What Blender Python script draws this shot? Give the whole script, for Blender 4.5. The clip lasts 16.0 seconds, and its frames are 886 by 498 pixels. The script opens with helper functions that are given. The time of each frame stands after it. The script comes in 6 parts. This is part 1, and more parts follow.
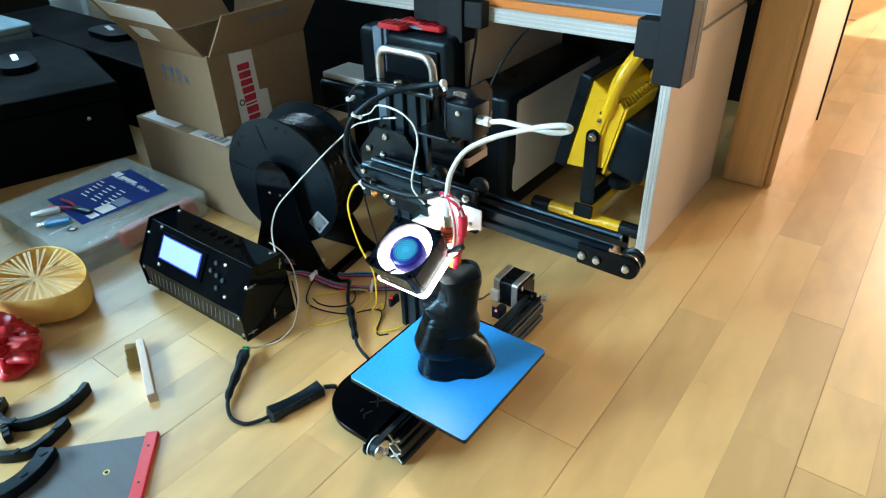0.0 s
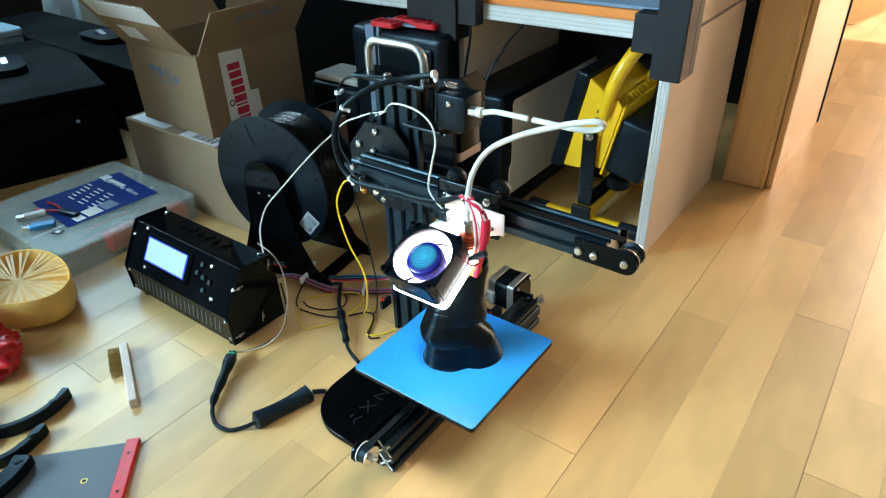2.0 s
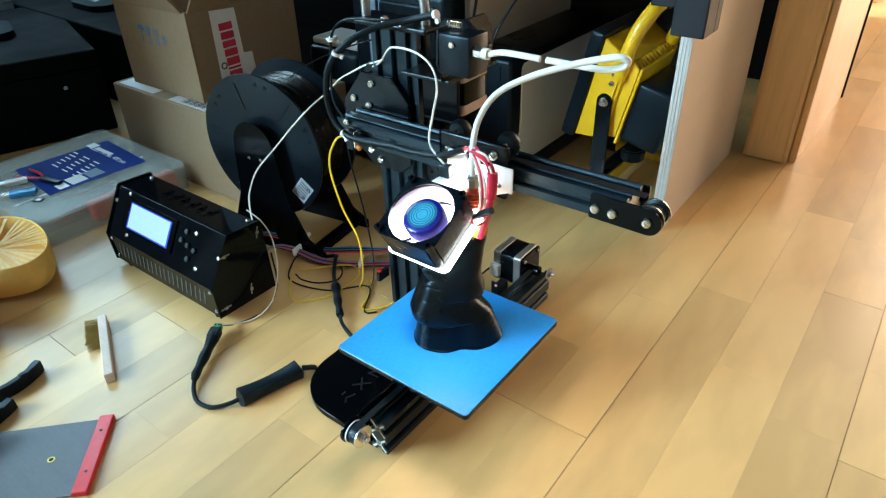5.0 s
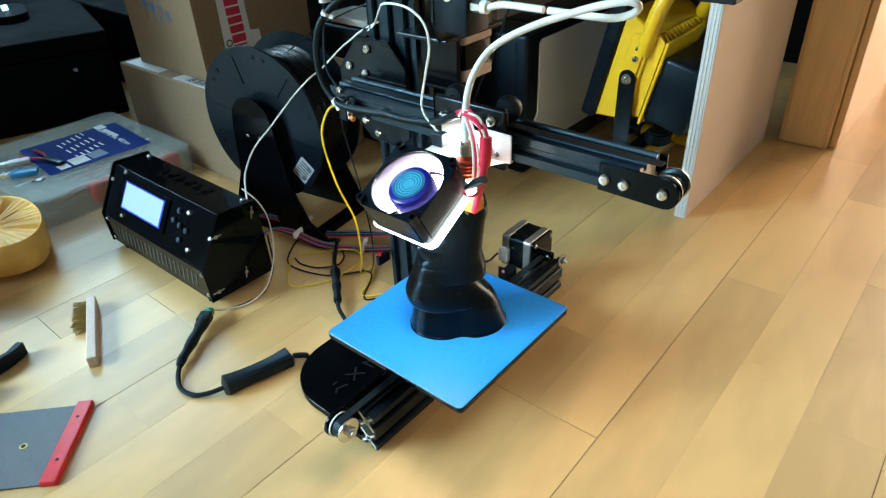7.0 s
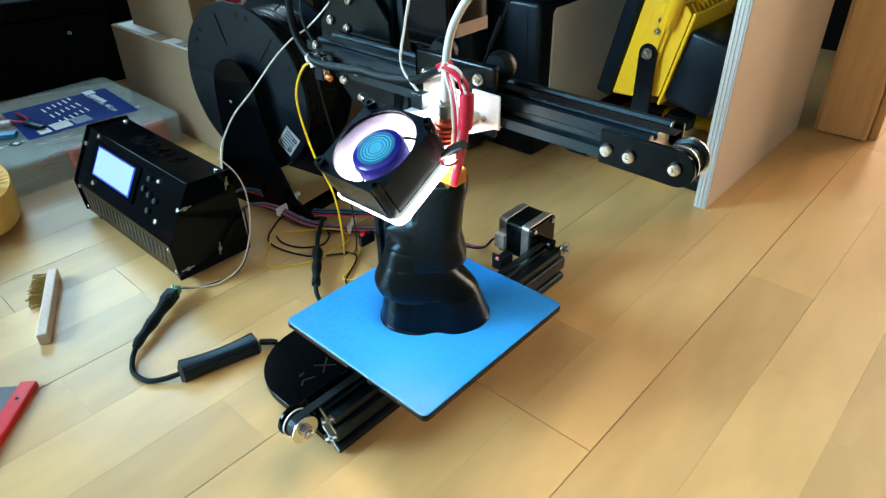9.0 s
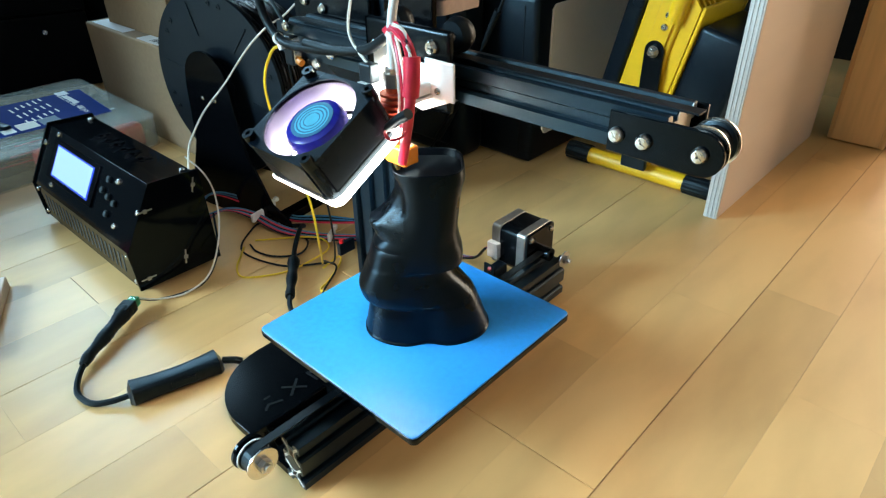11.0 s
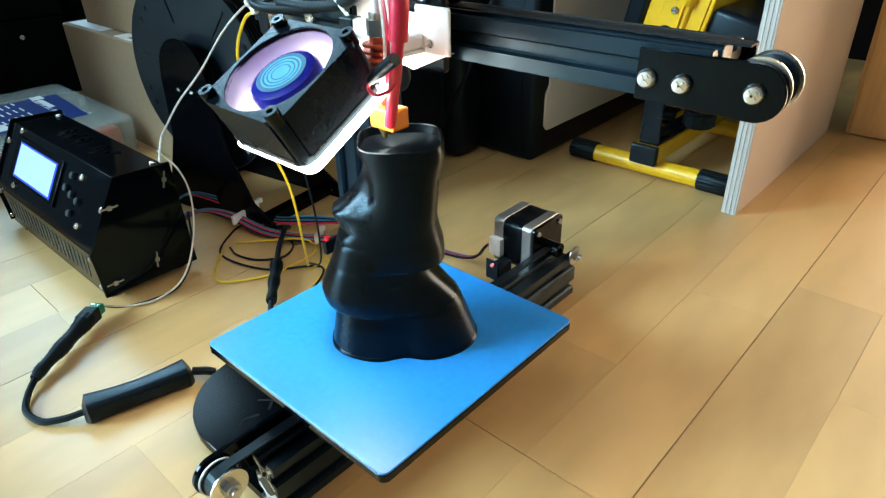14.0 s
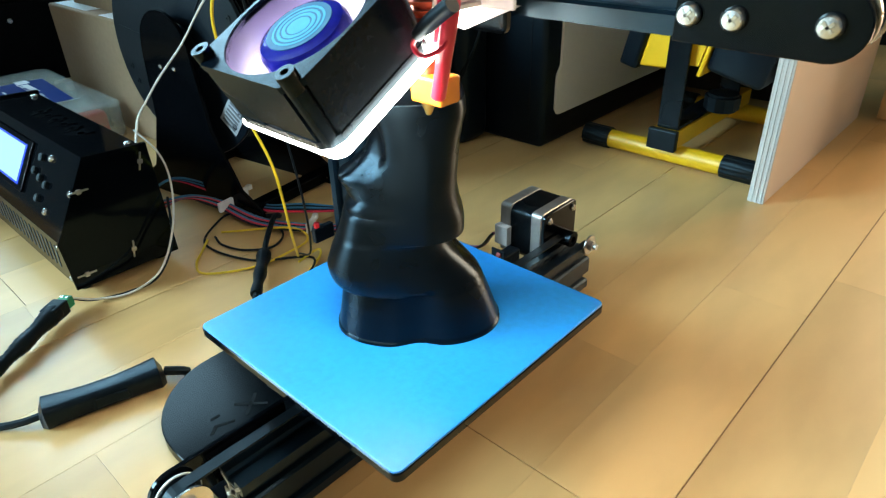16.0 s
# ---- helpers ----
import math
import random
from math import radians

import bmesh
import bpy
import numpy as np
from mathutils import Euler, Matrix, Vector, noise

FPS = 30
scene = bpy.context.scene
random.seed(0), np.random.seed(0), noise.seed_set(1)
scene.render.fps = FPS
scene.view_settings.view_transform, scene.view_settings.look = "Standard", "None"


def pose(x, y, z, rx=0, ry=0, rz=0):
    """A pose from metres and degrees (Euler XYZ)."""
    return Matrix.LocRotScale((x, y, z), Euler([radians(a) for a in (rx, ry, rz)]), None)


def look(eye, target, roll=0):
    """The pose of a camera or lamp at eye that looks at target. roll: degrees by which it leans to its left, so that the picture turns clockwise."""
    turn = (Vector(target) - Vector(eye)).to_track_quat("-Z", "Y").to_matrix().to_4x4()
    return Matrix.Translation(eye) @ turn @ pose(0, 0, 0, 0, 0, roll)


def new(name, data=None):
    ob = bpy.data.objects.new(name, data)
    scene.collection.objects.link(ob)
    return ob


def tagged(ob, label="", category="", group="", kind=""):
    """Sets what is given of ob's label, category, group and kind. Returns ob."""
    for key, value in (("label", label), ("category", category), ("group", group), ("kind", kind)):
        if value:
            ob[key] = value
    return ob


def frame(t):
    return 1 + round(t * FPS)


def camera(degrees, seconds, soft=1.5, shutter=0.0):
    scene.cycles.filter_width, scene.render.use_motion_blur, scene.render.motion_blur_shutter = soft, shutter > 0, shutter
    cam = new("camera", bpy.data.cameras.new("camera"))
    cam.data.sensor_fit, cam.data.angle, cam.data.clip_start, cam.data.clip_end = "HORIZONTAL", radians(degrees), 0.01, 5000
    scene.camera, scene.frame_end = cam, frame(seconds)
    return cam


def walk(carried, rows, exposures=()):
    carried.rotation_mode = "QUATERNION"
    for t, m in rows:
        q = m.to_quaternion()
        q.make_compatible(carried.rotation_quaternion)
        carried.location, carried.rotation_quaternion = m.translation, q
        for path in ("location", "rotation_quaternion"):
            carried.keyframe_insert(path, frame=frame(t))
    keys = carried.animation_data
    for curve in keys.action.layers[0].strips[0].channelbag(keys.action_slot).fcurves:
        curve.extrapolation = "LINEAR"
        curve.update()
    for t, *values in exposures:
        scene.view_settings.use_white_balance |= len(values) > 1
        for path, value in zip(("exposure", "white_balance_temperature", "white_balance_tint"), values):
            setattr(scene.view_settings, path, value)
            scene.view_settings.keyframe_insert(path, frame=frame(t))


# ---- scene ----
cam = camera(68.3, 16.0, soft=1.2, shutter=0.5)
PATH = [
    (0, (0.335, -0.324, 0.589), (-0.692, 1.009, -0.492), -1.8),
    (0.5, (0.335, -0.323, 0.587), (-0.684, 1.017, -0.493), -1.7),
    (1, (0.334, -0.317, 0.58), (-0.684, 1.036, -0.485), -1.6),
    (1.5, (0.333, -0.313, 0.573), (-0.691, 1.041, -0.486), -1.7),
    (2, (0.332, -0.308, 0.563), (-0.703, 1.041, -0.49), -1.9),
    (2.5, (0.33, -0.303, 0.554), (-0.711, 1.049, -0.49), -2.0),
    (3, (0.328, -0.301, 0.544), (-0.715, 1.047, -0.502), -2.2),
    (3.5, (0.325, -0.295, 0.532), (-0.727, 1.044, -0.517), -2.2),
    (4, (0.321, -0.29, 0.521), (-0.725, 1.061, -0.52), -1.8),
    (4.2, (0.317, -0.288, 0.519), (-0.716, 1.056, -0.543), -1.6),
    (6.5, (0.31, -0.243, 0.473), (-0.776, 1.046, -0.603), -2.3),
    (7, (0.312, -0.23, 0.463), (-0.797, 1.037, -0.616), -2.6),
    (7.5, (0.311, -0.211, 0.454), (-0.803, 1.048, -0.629), -2.5),
    (8, (0.309, -0.197, 0.441), (-0.826, 1.038, -0.649), -2.5),
    (8.5, (0.304, -0.183, 0.427), (-0.842, 1.04, -0.663), -1.8),
    (9, (0.299, -0.168, 0.417), (-0.846, 1.047, -0.685), -1.5),
    (9.5, (0.294, -0.153, 0.409), (-0.855, 1.048, -0.703), -1.4),
    (10, (0.288, -0.145, 0.4), (-0.862, 1.049, -0.719), -1.4),
    (10.2, (0.284, -0.142, 0.394), (-0.862, 1.068, -0.711), -1.0),
    (12.3, (0.266, -0.107, 0.356), (-0.909, 1.139, -0.677), -1.6),
    (12.5, (0.265, -0.108, 0.353), (-0.905, 1.142, -0.682), -1.5),
    (13, (0.257, -0.105, 0.342), (-0.917, 1.146, -0.686), -1.6),
    (13.5, (0.251, -0.099, 0.331), (-0.921, 1.165, -0.682), -1.3),
    (14, (0.246, -0.097, 0.325), (-0.932, 1.176, -0.672), -1.5),
    (14.5, (0.24, -0.089, 0.313), (-0.928, 1.193, -0.683), -1.2),
    (15, (0.233, -0.081, 0.309), (-0.947, 1.192, -0.685), -1.1),
    (15.5, (0.229, -0.069, 0.303), (-0.952, 1.196, -0.701), -1.4),
    (16, (0.222, -0.064, 0.293), (-0.971, 1.191, -0.708), -1.7),
]
walk(cam, [(t, look(eye, target, roll)) for t, eye, target, roll in PATH], [(0, 0.04, 6470, 9), (7.5, -0.02, 6450, 9), (12.5, 0.04, 6450, 10), (16, 0.18, 6420, 6)])

# ---- world, sun, daylight ----
world = bpy.data.worlds.new("daylight")
scene.world = world
world.use_nodes = True
wn = world.node_tree
sky = wn.nodes.new("ShaderNodeTexSky")
sky.sky_type, sky.sun_disc = "NISHITA", False
sky.sun_elevation, sky.sun_rotation = radians(47), radians(11)
wn.nodes["Background"].inputs["Strength"].default_value = 0.12
wn.links.new(sky.outputs["Color"], wn.nodes["Background"].inputs["Color"])

sun = new("sun", bpy.data.lights.new("sun", "SUN"))
sun.data.energy, sun.data.angle, sun.data.color = 5.0, radians(0.6), (1.0, 0.9, 0.76)
sun.matrix_world = look((1.4, 5.0, 2.86), (0.9, 2.4, 0.0))


def window_light(name, eye, target, width, height, watts, colour):
    lamp = new(name, bpy.data.lights.new(name, "AREA"))
    lamp.data.shape, lamp.data.size, lamp.data.size_y = "RECTANGLE", width, height
    lamp.data.energy, lamp.data.color = watts, colour
    lamp.matrix_world = look(eye, target)
    return lamp


# sky light in the openings of the window beside the camera and of the far balcony door
window_light("window_light", (-2.55, -3.10, 1.85), (0.0, 0.3, 0.1), 1.8, 1.5, 410, (0.56, 0.84, 1.0))
window_light("side_window_light", (-2.36, 0.55, 1.55), (-1.10, 0.40, 0.1), 0.8, 0.85, 29, (0.46, 0.78, 1.0))
window_light("balcony_light", (1.15, 3.9, 1.15), (0.5, 0.9, 0.1), 1.5, 2.1, 158, (1.0, 0.73, 0.50))
scene.view_settings.exposure = 0.0

# ---- materials ----


def mat(name, colour, rough=0.5, metal=0.0, spread=0.15, grain=60.0, bump=0.1, dirt=6.0, coat=0.0, stretch=(1, 1, 1), island=0.0, glow=None, glow_strength=0.0, wave=0.0, through_light=0.0, alpha=1.0, spec=0.5, aniso=0.0, cool_sheen=None):
    """A surface with colour that varies at two scales, uneven gloss and fine relief."""
    m = bpy.data.materials.new(name)
    m.use_nodes = True
    nt = m.node_tree
    b = nt.nodes["Principled BSDF"]
    tc, mp = nt.nodes.new("ShaderNodeTexCoord"), nt.nodes.new("ShaderNodeMapping")
    mp.inputs["Scale"].default_value = stretch
    nt.links.new(tc.outputs["Object"], mp.inputs["Vector"])
    fine, broad = nt.nodes.new("ShaderNodeTexNoise"), nt.nodes.new("ShaderNodeTexNoise")
    fine.inputs["Scale"].default_value, broad.inputs["Scale"].default_value = grain, dirt
    fine.inputs["Detail"].default_value, broad.inputs["Detail"].default_value = 4, 3
    for n in (fine, broad):
        nt.links.new(mp.outputs["Vector"], n.inputs["Vector"])
    add = nt.nodes.new("ShaderNodeMath")
    add.operation = "ADD"
    nt.links.new(fine.outputs["Fac"], add.inputs[0])
    nt.links.new(broad.outputs["Fac"], add.inputs[1])
    last = add.outputs[0]
    if island:
        info, mul, plus = nt.nodes.new("ShaderNodeObjectInfo"), nt.nodes.new("ShaderNodeMath"), nt.nodes.new("ShaderNodeMath")
        mul.operation, plus.operation = "MULTIPLY_ADD", "ADD"
        mul.inputs[1].default_value, mul.inputs[2].default_value = island, -island / 2
        nt.links.new(info.outputs["Random"], mul.inputs[0])
        nt.links.new(last, plus.inputs[0])
        nt.links.new(mul.outputs[0], plus.inputs[1])
        last = plus.outputs[0]
    ramp = nt.nodes.new("ShaderNodeMapRange")
    ramp.inputs["From Min"].default_value, ramp.inputs["From Max"].default_value = 0.6, 1.4
    nt.links.new(last, ramp.inputs["Value"])
    mix = nt.nodes.new("ShaderNodeMix")
    mix.data_type = "RGBA"
    lo, hi = [max(0.0, c * (1 - spread)) for c in colour], [min(1.0, c * (1 + spread)) for c in colour]
    mix.inputs["A"].default_value, mix.inputs["B"].default_value = (*lo, 1), (*hi, 1)
    nt.links.new(ramp.outputs[0], mix.inputs["Factor"])
    nt.links.new(mix.outputs["Result"], b.inputs["Base Color"])
    rr = nt.nodes.new("ShaderNodeMapRange")
    rr.inputs["From Min"].default_value, rr.inputs["From Max"].default_value = 0.3, 0.7
    rr.inputs["To Min"].default_value, rr.inputs["To Max"].default_value = rough * 0.8, min(1.0, rough * 1.2)
    nt.links.new(broad.outputs["Fac"], rr.inputs["Value"])
    nt.links.new(rr.outputs[0], b.inputs["Roughness"])
    b.inputs["Metallic"].default_value = metal
    b.inputs["Coat Weight"].default_value = coat
    b.inputs["Coat Roughness"].default_value = 0.12
    b.inputs["Transmission Weight"].default_value = through_light
    b.inputs["Alpha"].default_value = alpha
    b.inputs["Specular IOR Level"].default_value = spec
    # blue reflection tint paints cool window sheen onto the black surfaces
    if cool_sheen:
        b.inputs["Specular Tint"].default_value = (*cool_sheen, 1)
    if aniso:
        tan = nt.nodes.new("ShaderNodeTangent")
        tan.direction_type, tan.axis = "RADIAL", "Z"
        nt.links.new(tan.outputs["Tangent"], b.inputs["Tangent"])
        b.inputs["Anisotropic"].default_value, b.inputs["Anisotropic Rotation"].default_value = aniso, 0.25
    if glow:
        b.inputs["Emission Color"].default_value = (*glow, 1)
        b.inputs["Emission Strength"].default_value = glow_strength
    if bump or wave:
        bp = nt.nodes.new("ShaderNodeBump")
        bp.inputs["Strength"].default_value = bump if not wave else wave
        bp.inputs["Distance"].default_value = 0.001
        if wave:
            wv = nt.nodes.new("ShaderNodeTexWave")
            wv.bands_direction, wv.inputs["Scale"].default_value, wv.inputs["Distortion"].default_value = "Z", 520.0, 0.6
            nt.links.new(tc.outputs["Object"], wv.inputs["Vector"])
            nt.links.new(wv.outputs["Fac"], bp.inputs["Height"])
        else:
            nt.links.new(fine.outputs["Fac"], bp.inputs["Height"])
        nt.links.new(bp.outputs["Normal"], b.inputs["Normal"])
    return m


M = {
    "plank": mat("maple_parquet", (0.585, 0.372, 0.150), 0.40, spread=0.15, grain=10, dirt=4.5, bump=0.012, stretch=(3, 1, 3), island=0.8, coat=0.10),
    "seam": mat("parquet_seam", (0.30, 0.18, 0.08), 0.8, grain=60),
    "plaster": mat("wall_plaster", (0.16, 0.165, 0.17), 0.9, grain=180, bump=0.25, spread=0.06),
    "dark_wall": mat("near_black_board", (0.008, 0.008, 0.0085), 0.6, grain=20, stretch=(1, 1, 12), spec=0.2),
    "ceiling": mat("ceiling_paint", (0.36, 0.36, 0.36), 0.95, grain=150, spread=0.04),
    "black_acrylic": mat("black_acrylic", (0.0016, 0.0022, 0.0032), 0.08, grain=12, bump=0.0, dirt=9, spec=0.17, cool_sheen=(0.65, 0.88, 1.0)),
    "recess": mat("bare_cut_acrylic", (0.0050, 0.0058, 0.0068), 0.6, grain=200, bump=0.05, spec=0.2),
    "fan_inner": mat("lavender_glow_tint", (0.075, 0.060, 0.135), 0.4, grain=200, bump=0.02, spread=0.05),
    "black_alu": mat("black_anodised_aluminium", (0.0038, 0.0095, 0.016), 0.32, grain=300, bump=0.05, spec=0.36, cool_sheen=(0.52, 0.84, 1.0)),
    "black_steel": mat("black_painted_plate", (0.0020, 0.0028, 0.0040), 0.26, grain=200, bump=0.04, spec=0.22, cool_sheen=(0.65, 0.88, 1.0)),
    "black_plastic": mat("black_plastic", (0.0028, 0.0050, 0.0085), 0.34, grain=400, bump=0.10, spec=0.24, cool_sheen=(0.60, 0.86, 1.0)),
    "rubber": mat("black_rubber", (0.0035, 0.0048, 0.0064), 0.45, grain=300, bump=0.1, spec=0.26, cool_sheen=(0.62, 0.88, 1.0)),
    "pla": mat("black_printed_plastic", (0.0006, 0.0010, 0.0018), 0.30, grain=40, wave=0.04, dirt=30, spec=0.21, aniso=0.86, cool_sheen=(0.45, 0.78, 1.0)),
    "winding": mat("wound_black_filament", (0.0015, 0.0020, 0.0032), 0.26, grain=40, bump=0.03, dirt=30, spec=0.22),
    "pla_matte": mat("black_printed_bracket", (0.0055, 0.007, 0.010), 0.55, grain=300, wave=0.12, spec=0.3),
    "blue": mat("blue_build_tape", (0.014, 0.215, 0.60), 0.36, grain=240, bump=0.12, spread=0.13, dirt=13, spec=0.6),
    "tan_cap": mat("tan_motor_cap", (0.44, 0.36, 0.32), 0.5, metal=0.3, grain=260, bump=0.08),
    "old_label": mat("greyed_label_paper", (0.30, 0.33, 0.36), 0.6, grain=80, bump=0.05),
    "vent_light": mat("grey_vent_edge", (0.045, 0.048, 0.05), 0.5, grain=200, bump=0.03),
    "sawn": mat("sawn_aluminium", (0.86, 0.86, 0.85), 0.5, grain=300, bump=0.05),
    "fan_plastic": mat("black_fan_plastic", (0.0020, 0.0044, 0.0082), 0.30, grain=400, bump=0.06, spec=0.15, cool_sheen=(0.55, 0.85, 1.0)),
    "dull_acrylic": mat("dull_black_acrylic", (0.0014, 0.0018, 0.0025), 0.14, grain=12, bump=0.0, dirt=9, spec=0.07),
    "steel": mat("bright_steel", (0.62, 0.61, 0.58), 0.25, metal=1.0, grain=200, bump=0.03),
    "brushed": mat("brushed_steel", (0.50, 0.50, 0.49), 0.36, metal=1.0, grain=260, bump=0.05),
    "motor_cap": mat("cast_aluminium", (0.46, 0.44, 0.42), 0.42, metal=0.9, grain=260, bump=0.1),
    "white_metal": mat("white_bracket", (0.80, 0.79, 0.77), 0.4, grain=200, bump=0.05, spread=0.04),
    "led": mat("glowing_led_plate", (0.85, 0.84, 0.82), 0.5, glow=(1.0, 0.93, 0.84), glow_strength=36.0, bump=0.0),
    "added_glow": mat("hot_end_glow", (0.85, 0.84, 0.82), 0.5, glow=(1.0, 0.90, 0.76), glow_strength=80.0, bump=0.0),
    "fan_blue": mat("dark_blue_plastic", (0.012, 0.014, 0.24), 0.25, grain=200, bump=0.03, spread=0.3),
    "fan_label": mat("cyan_fan_sticker", (0.05, 0.36, 0.52), 0.5, grain=200, bump=0.02, spec=0.15),
    "fan_label_dark": mat("dark_cyan_fan_sticker", (0.015, 0.12, 0.22), 0.5, grain=200, bump=0.02, spec=0.15),
    "blade": mat("translucent_blue_blade", (0.12, 0.08, 0.50), 0.3, alpha=0.24, bump=0.0),
    "red": mat("red_heat_shrink", (0.55, 0.012, 0.045), 0.42, grain=200, bump=0.15),
    "red_pla": mat("red_plastic", (0.56, 0.012, 0.02), 0.38, grain=120, bump=0.2),
    "orange": mat("amber_tape", (0.45, 0.15, 0.012), 0.3, grain=100),
    "copper": mat("red_anodised_fins", (0.52, 0.09, 0.04), 0.35, metal=0.6, grain=200),
    "brass": mat("brass", (0.62, 0.42, 0.12), 0.35, metal=1.0, grain=300),
    "ptfe": mat("white_tube", (0.72, 0.76, 0.76), 0.35, grain=150, bump=0.02, spread=0.05),
    "white_wire": mat("white_wire_jacket", (0.72, 0.70, 0.64), 0.45, grain=200, bump=0.02),
    "yellow_wire": mat("yellow_wire_jacket", (0.72, 0.50, 0.02), 0.4, grain=200, bump=0.02),
    "blue_wire": mat("blue_wire_jacket", (0.025, 0.14, 0.26), 0.4, grain=200, bump=0.02),
    "zip": mat("white_nylon", (0.72, 0.72, 0.72), 0.5, grain=200, bump=0.05),
    "yellow": mat("yellow_lacquer", (0.72, 0.42, 0.008), 0.36, grain=90, bump=0.04, spread=0.08),
    "ply_edge": mat("plywood_edge", (0.60, 0.60, 0.58), 0.7, grain=30, stretch=(40, 1, 1), spread=0.10),
    "ply_edge_h": mat("plywood_edge_flat", (0.52, 0.51, 0.48), 0.7, grain=30, stretch=(1, 1, 60), spread=0.12),
    "ply": mat("birch_plywood_face", (0.68, 0.575, 0.47), 0.6, grain=8, stretch=(1, 1, 5), spread=0.045, bump=0.02),
    "door_wood": mat("beech_door_frame", (0.76, 0.50, 0.23), 0.38, grain=18, stretch=(9, 9, 0.8), spread=0.09, bump=0.02),
    "card": mat("brown_cardboard", (0.275, 0.188, 0.112), 0.85, grain=130, bump=0.12, spread=0.09),
    "card_in": mat("cardboard_inside", (0.34, 0.21, 0.11), 0.9, grain=130, bump=0.12, spread=0.1),
    "paper": mat("white_label_paper", (0.74, 0.75, 0.76), 0.6, grain=80, bump=0.08, spread=0.04),
    "ink_red": mat("red_ink", (0.55, 0.02, 0.06), 0.6),
    "ink_blue": mat("blue_ink", (0.06, 0.16, 0.34), 0.7),
    "ink_grey": mat("grey_ink", (0.08, 0.09, 0.10), 0.7),
    "print_blue": mat("blue_printed_card", (0.006, 0.026, 0.17), 0.7, grain=60, spread=0.12, spec=0.05),
    "clear_box": mat("clear_polypropylene", (0.60, 0.66, 0.63), 0.22, grain=60, bump=0.05, alpha=0.27),
    "grey_panel": mat("warm_grey_panel", (0.62, 0.60, 0.56), 0.42, grain=200, bump=0.06, spread=0.04),
    "strap": mat("grey_webbing", (0.16, 0.22, 0.30), 0.75, grain=300, bump=0.3),
    "gold": mat("translucent_amber_filament", (0.82, 0.50, 0.12), 0.42, wave=0.25, spread=0.12, dirt=20),
    "gold_in": mat("pale_amber_filament", (0.88, 0.66, 0.27), 0.4, grain=90, spread=0.15),
    "pale_wood": mat("pale_brush_wood", (0.62, 0.50, 0.42), 0.65, grain=60, stretch=(1, 8, 8)),
    "bristle": mat("brass_bristle", (0.34, 0.22, 0.05), 0.45, metal=0.6, spread=0.4, grain=300),
    "scraper_steel": mat("grey_scraper_steel", (0.13, 0.14, 0.15), 0.5, metal=0.25, grain=150, stretch=(1, 10, 1), bump=0.06, spec=0.25),
    "screen": mat("lit_lcd_screen", (0.02, 0.05, 0.1), 0.3, glow=(0.47, 0.79, 1.0), glow_strength=1.0, bump=0.0, spec=0.2),
    "screen_edge": mat("blue_lcd_margin", (0.004, 0.008, 0.05), 0.3, glow=(0.02, 0.09, 0.95), glow_strength=0.8, bump=0.0, spec=0.2),
    "green": mat("green_terminal_block", (0.02, 0.26, 0.12), 0.45),
    "bag": mat("pale_plastic_bag", (0.74, 0.84, 0.86), 0.4, grain=40, bump=0.4, dirt=10),
    "pale_lid": mat("pale_blue_lid", (0.42, 0.60, 0.68), 0.4, grain=60),
    "mat_orange": mat("orange_foam_mat", (0.68, 0.20, 0.03), 0.7, grain=200),
    "usb_blue": mat("blue_plastic", (0.01, 0.22, 0.50), 0.4),
    "glass": mat("window_glass", (1, 1, 1), 0.02, through_light=1.0, bump=0.0),
    "case": mat("black_case_leatherette", (0.0020, 0.0028, 0.0040), 0.65, grain=160, bump=0.3, spread=0.25, spec=0.06),
}

# ---- building helpers ----
ORIGIN = {}


def thing(name, origin, label, category, group="", kind=""):
    ob = new(name)
    ob.location = origin
    ORIGIN[ob.name] = Vector(origin)
    return tagged(ob, label, category, group, kind)


def part(name, bm, material, parent, label="", smooth=False):
    """One mesh from a bmesh in world places, as a part of its thing."""
    o = ORIGIN[parent.name]
    bmesh.ops.translate(bm, verts=bm.verts, vec=-o)
    bmesh.ops.recalc_face_normals(bm, faces=bm.faces)
    me = bpy.data.meshes.new(name)
    bm.to_mesh(me)
    bm.free()
    me.materials.append(M[material])
    if smooth:
        me.polygons.foreach_set("use_smooth", [True] * len(me.polygons))
        me.set_sharp_from_angle(angle=radians(38))
    ob = new(name, me)
    ob.parent = parent
    ORIGIN[ob.name] = o
    return tagged(ob, label)


def solid(name, bm, material, label, category, kind="", smooth=False, group="", origin=None):
    """One top-level mesh, its origin at the middle of its base."""
    bmesh.ops.recalc_face_normals(bm, faces=bm.faces)
    vs = [v.co for v in bm.verts]
    o = Vector(origin) if origin else Vector(((min(v.x for v in vs) + max(v.x for v in vs)) / 2, (min(v.y for v in vs) + max(v.y for v in vs)) / 2, min(v.z for v in vs)))
    bmesh.ops.translate(bm, verts=bm.verts, vec=-o)
    me = bpy.data.meshes.new(name)
    bm.to_mesh(me)
    bm.free()
    me.materials.append(M[material])
    if smooth:
        me.polygons.foreach_set("use_smooth", [True] * len(me.polygons))
        me.set_sharp_from_angle(angle=radians(38))
    ob = new(name, me)
    ob.location = o
    ORIGIN[ob.name] = o
    return tagged(ob, label, category, group, kind)


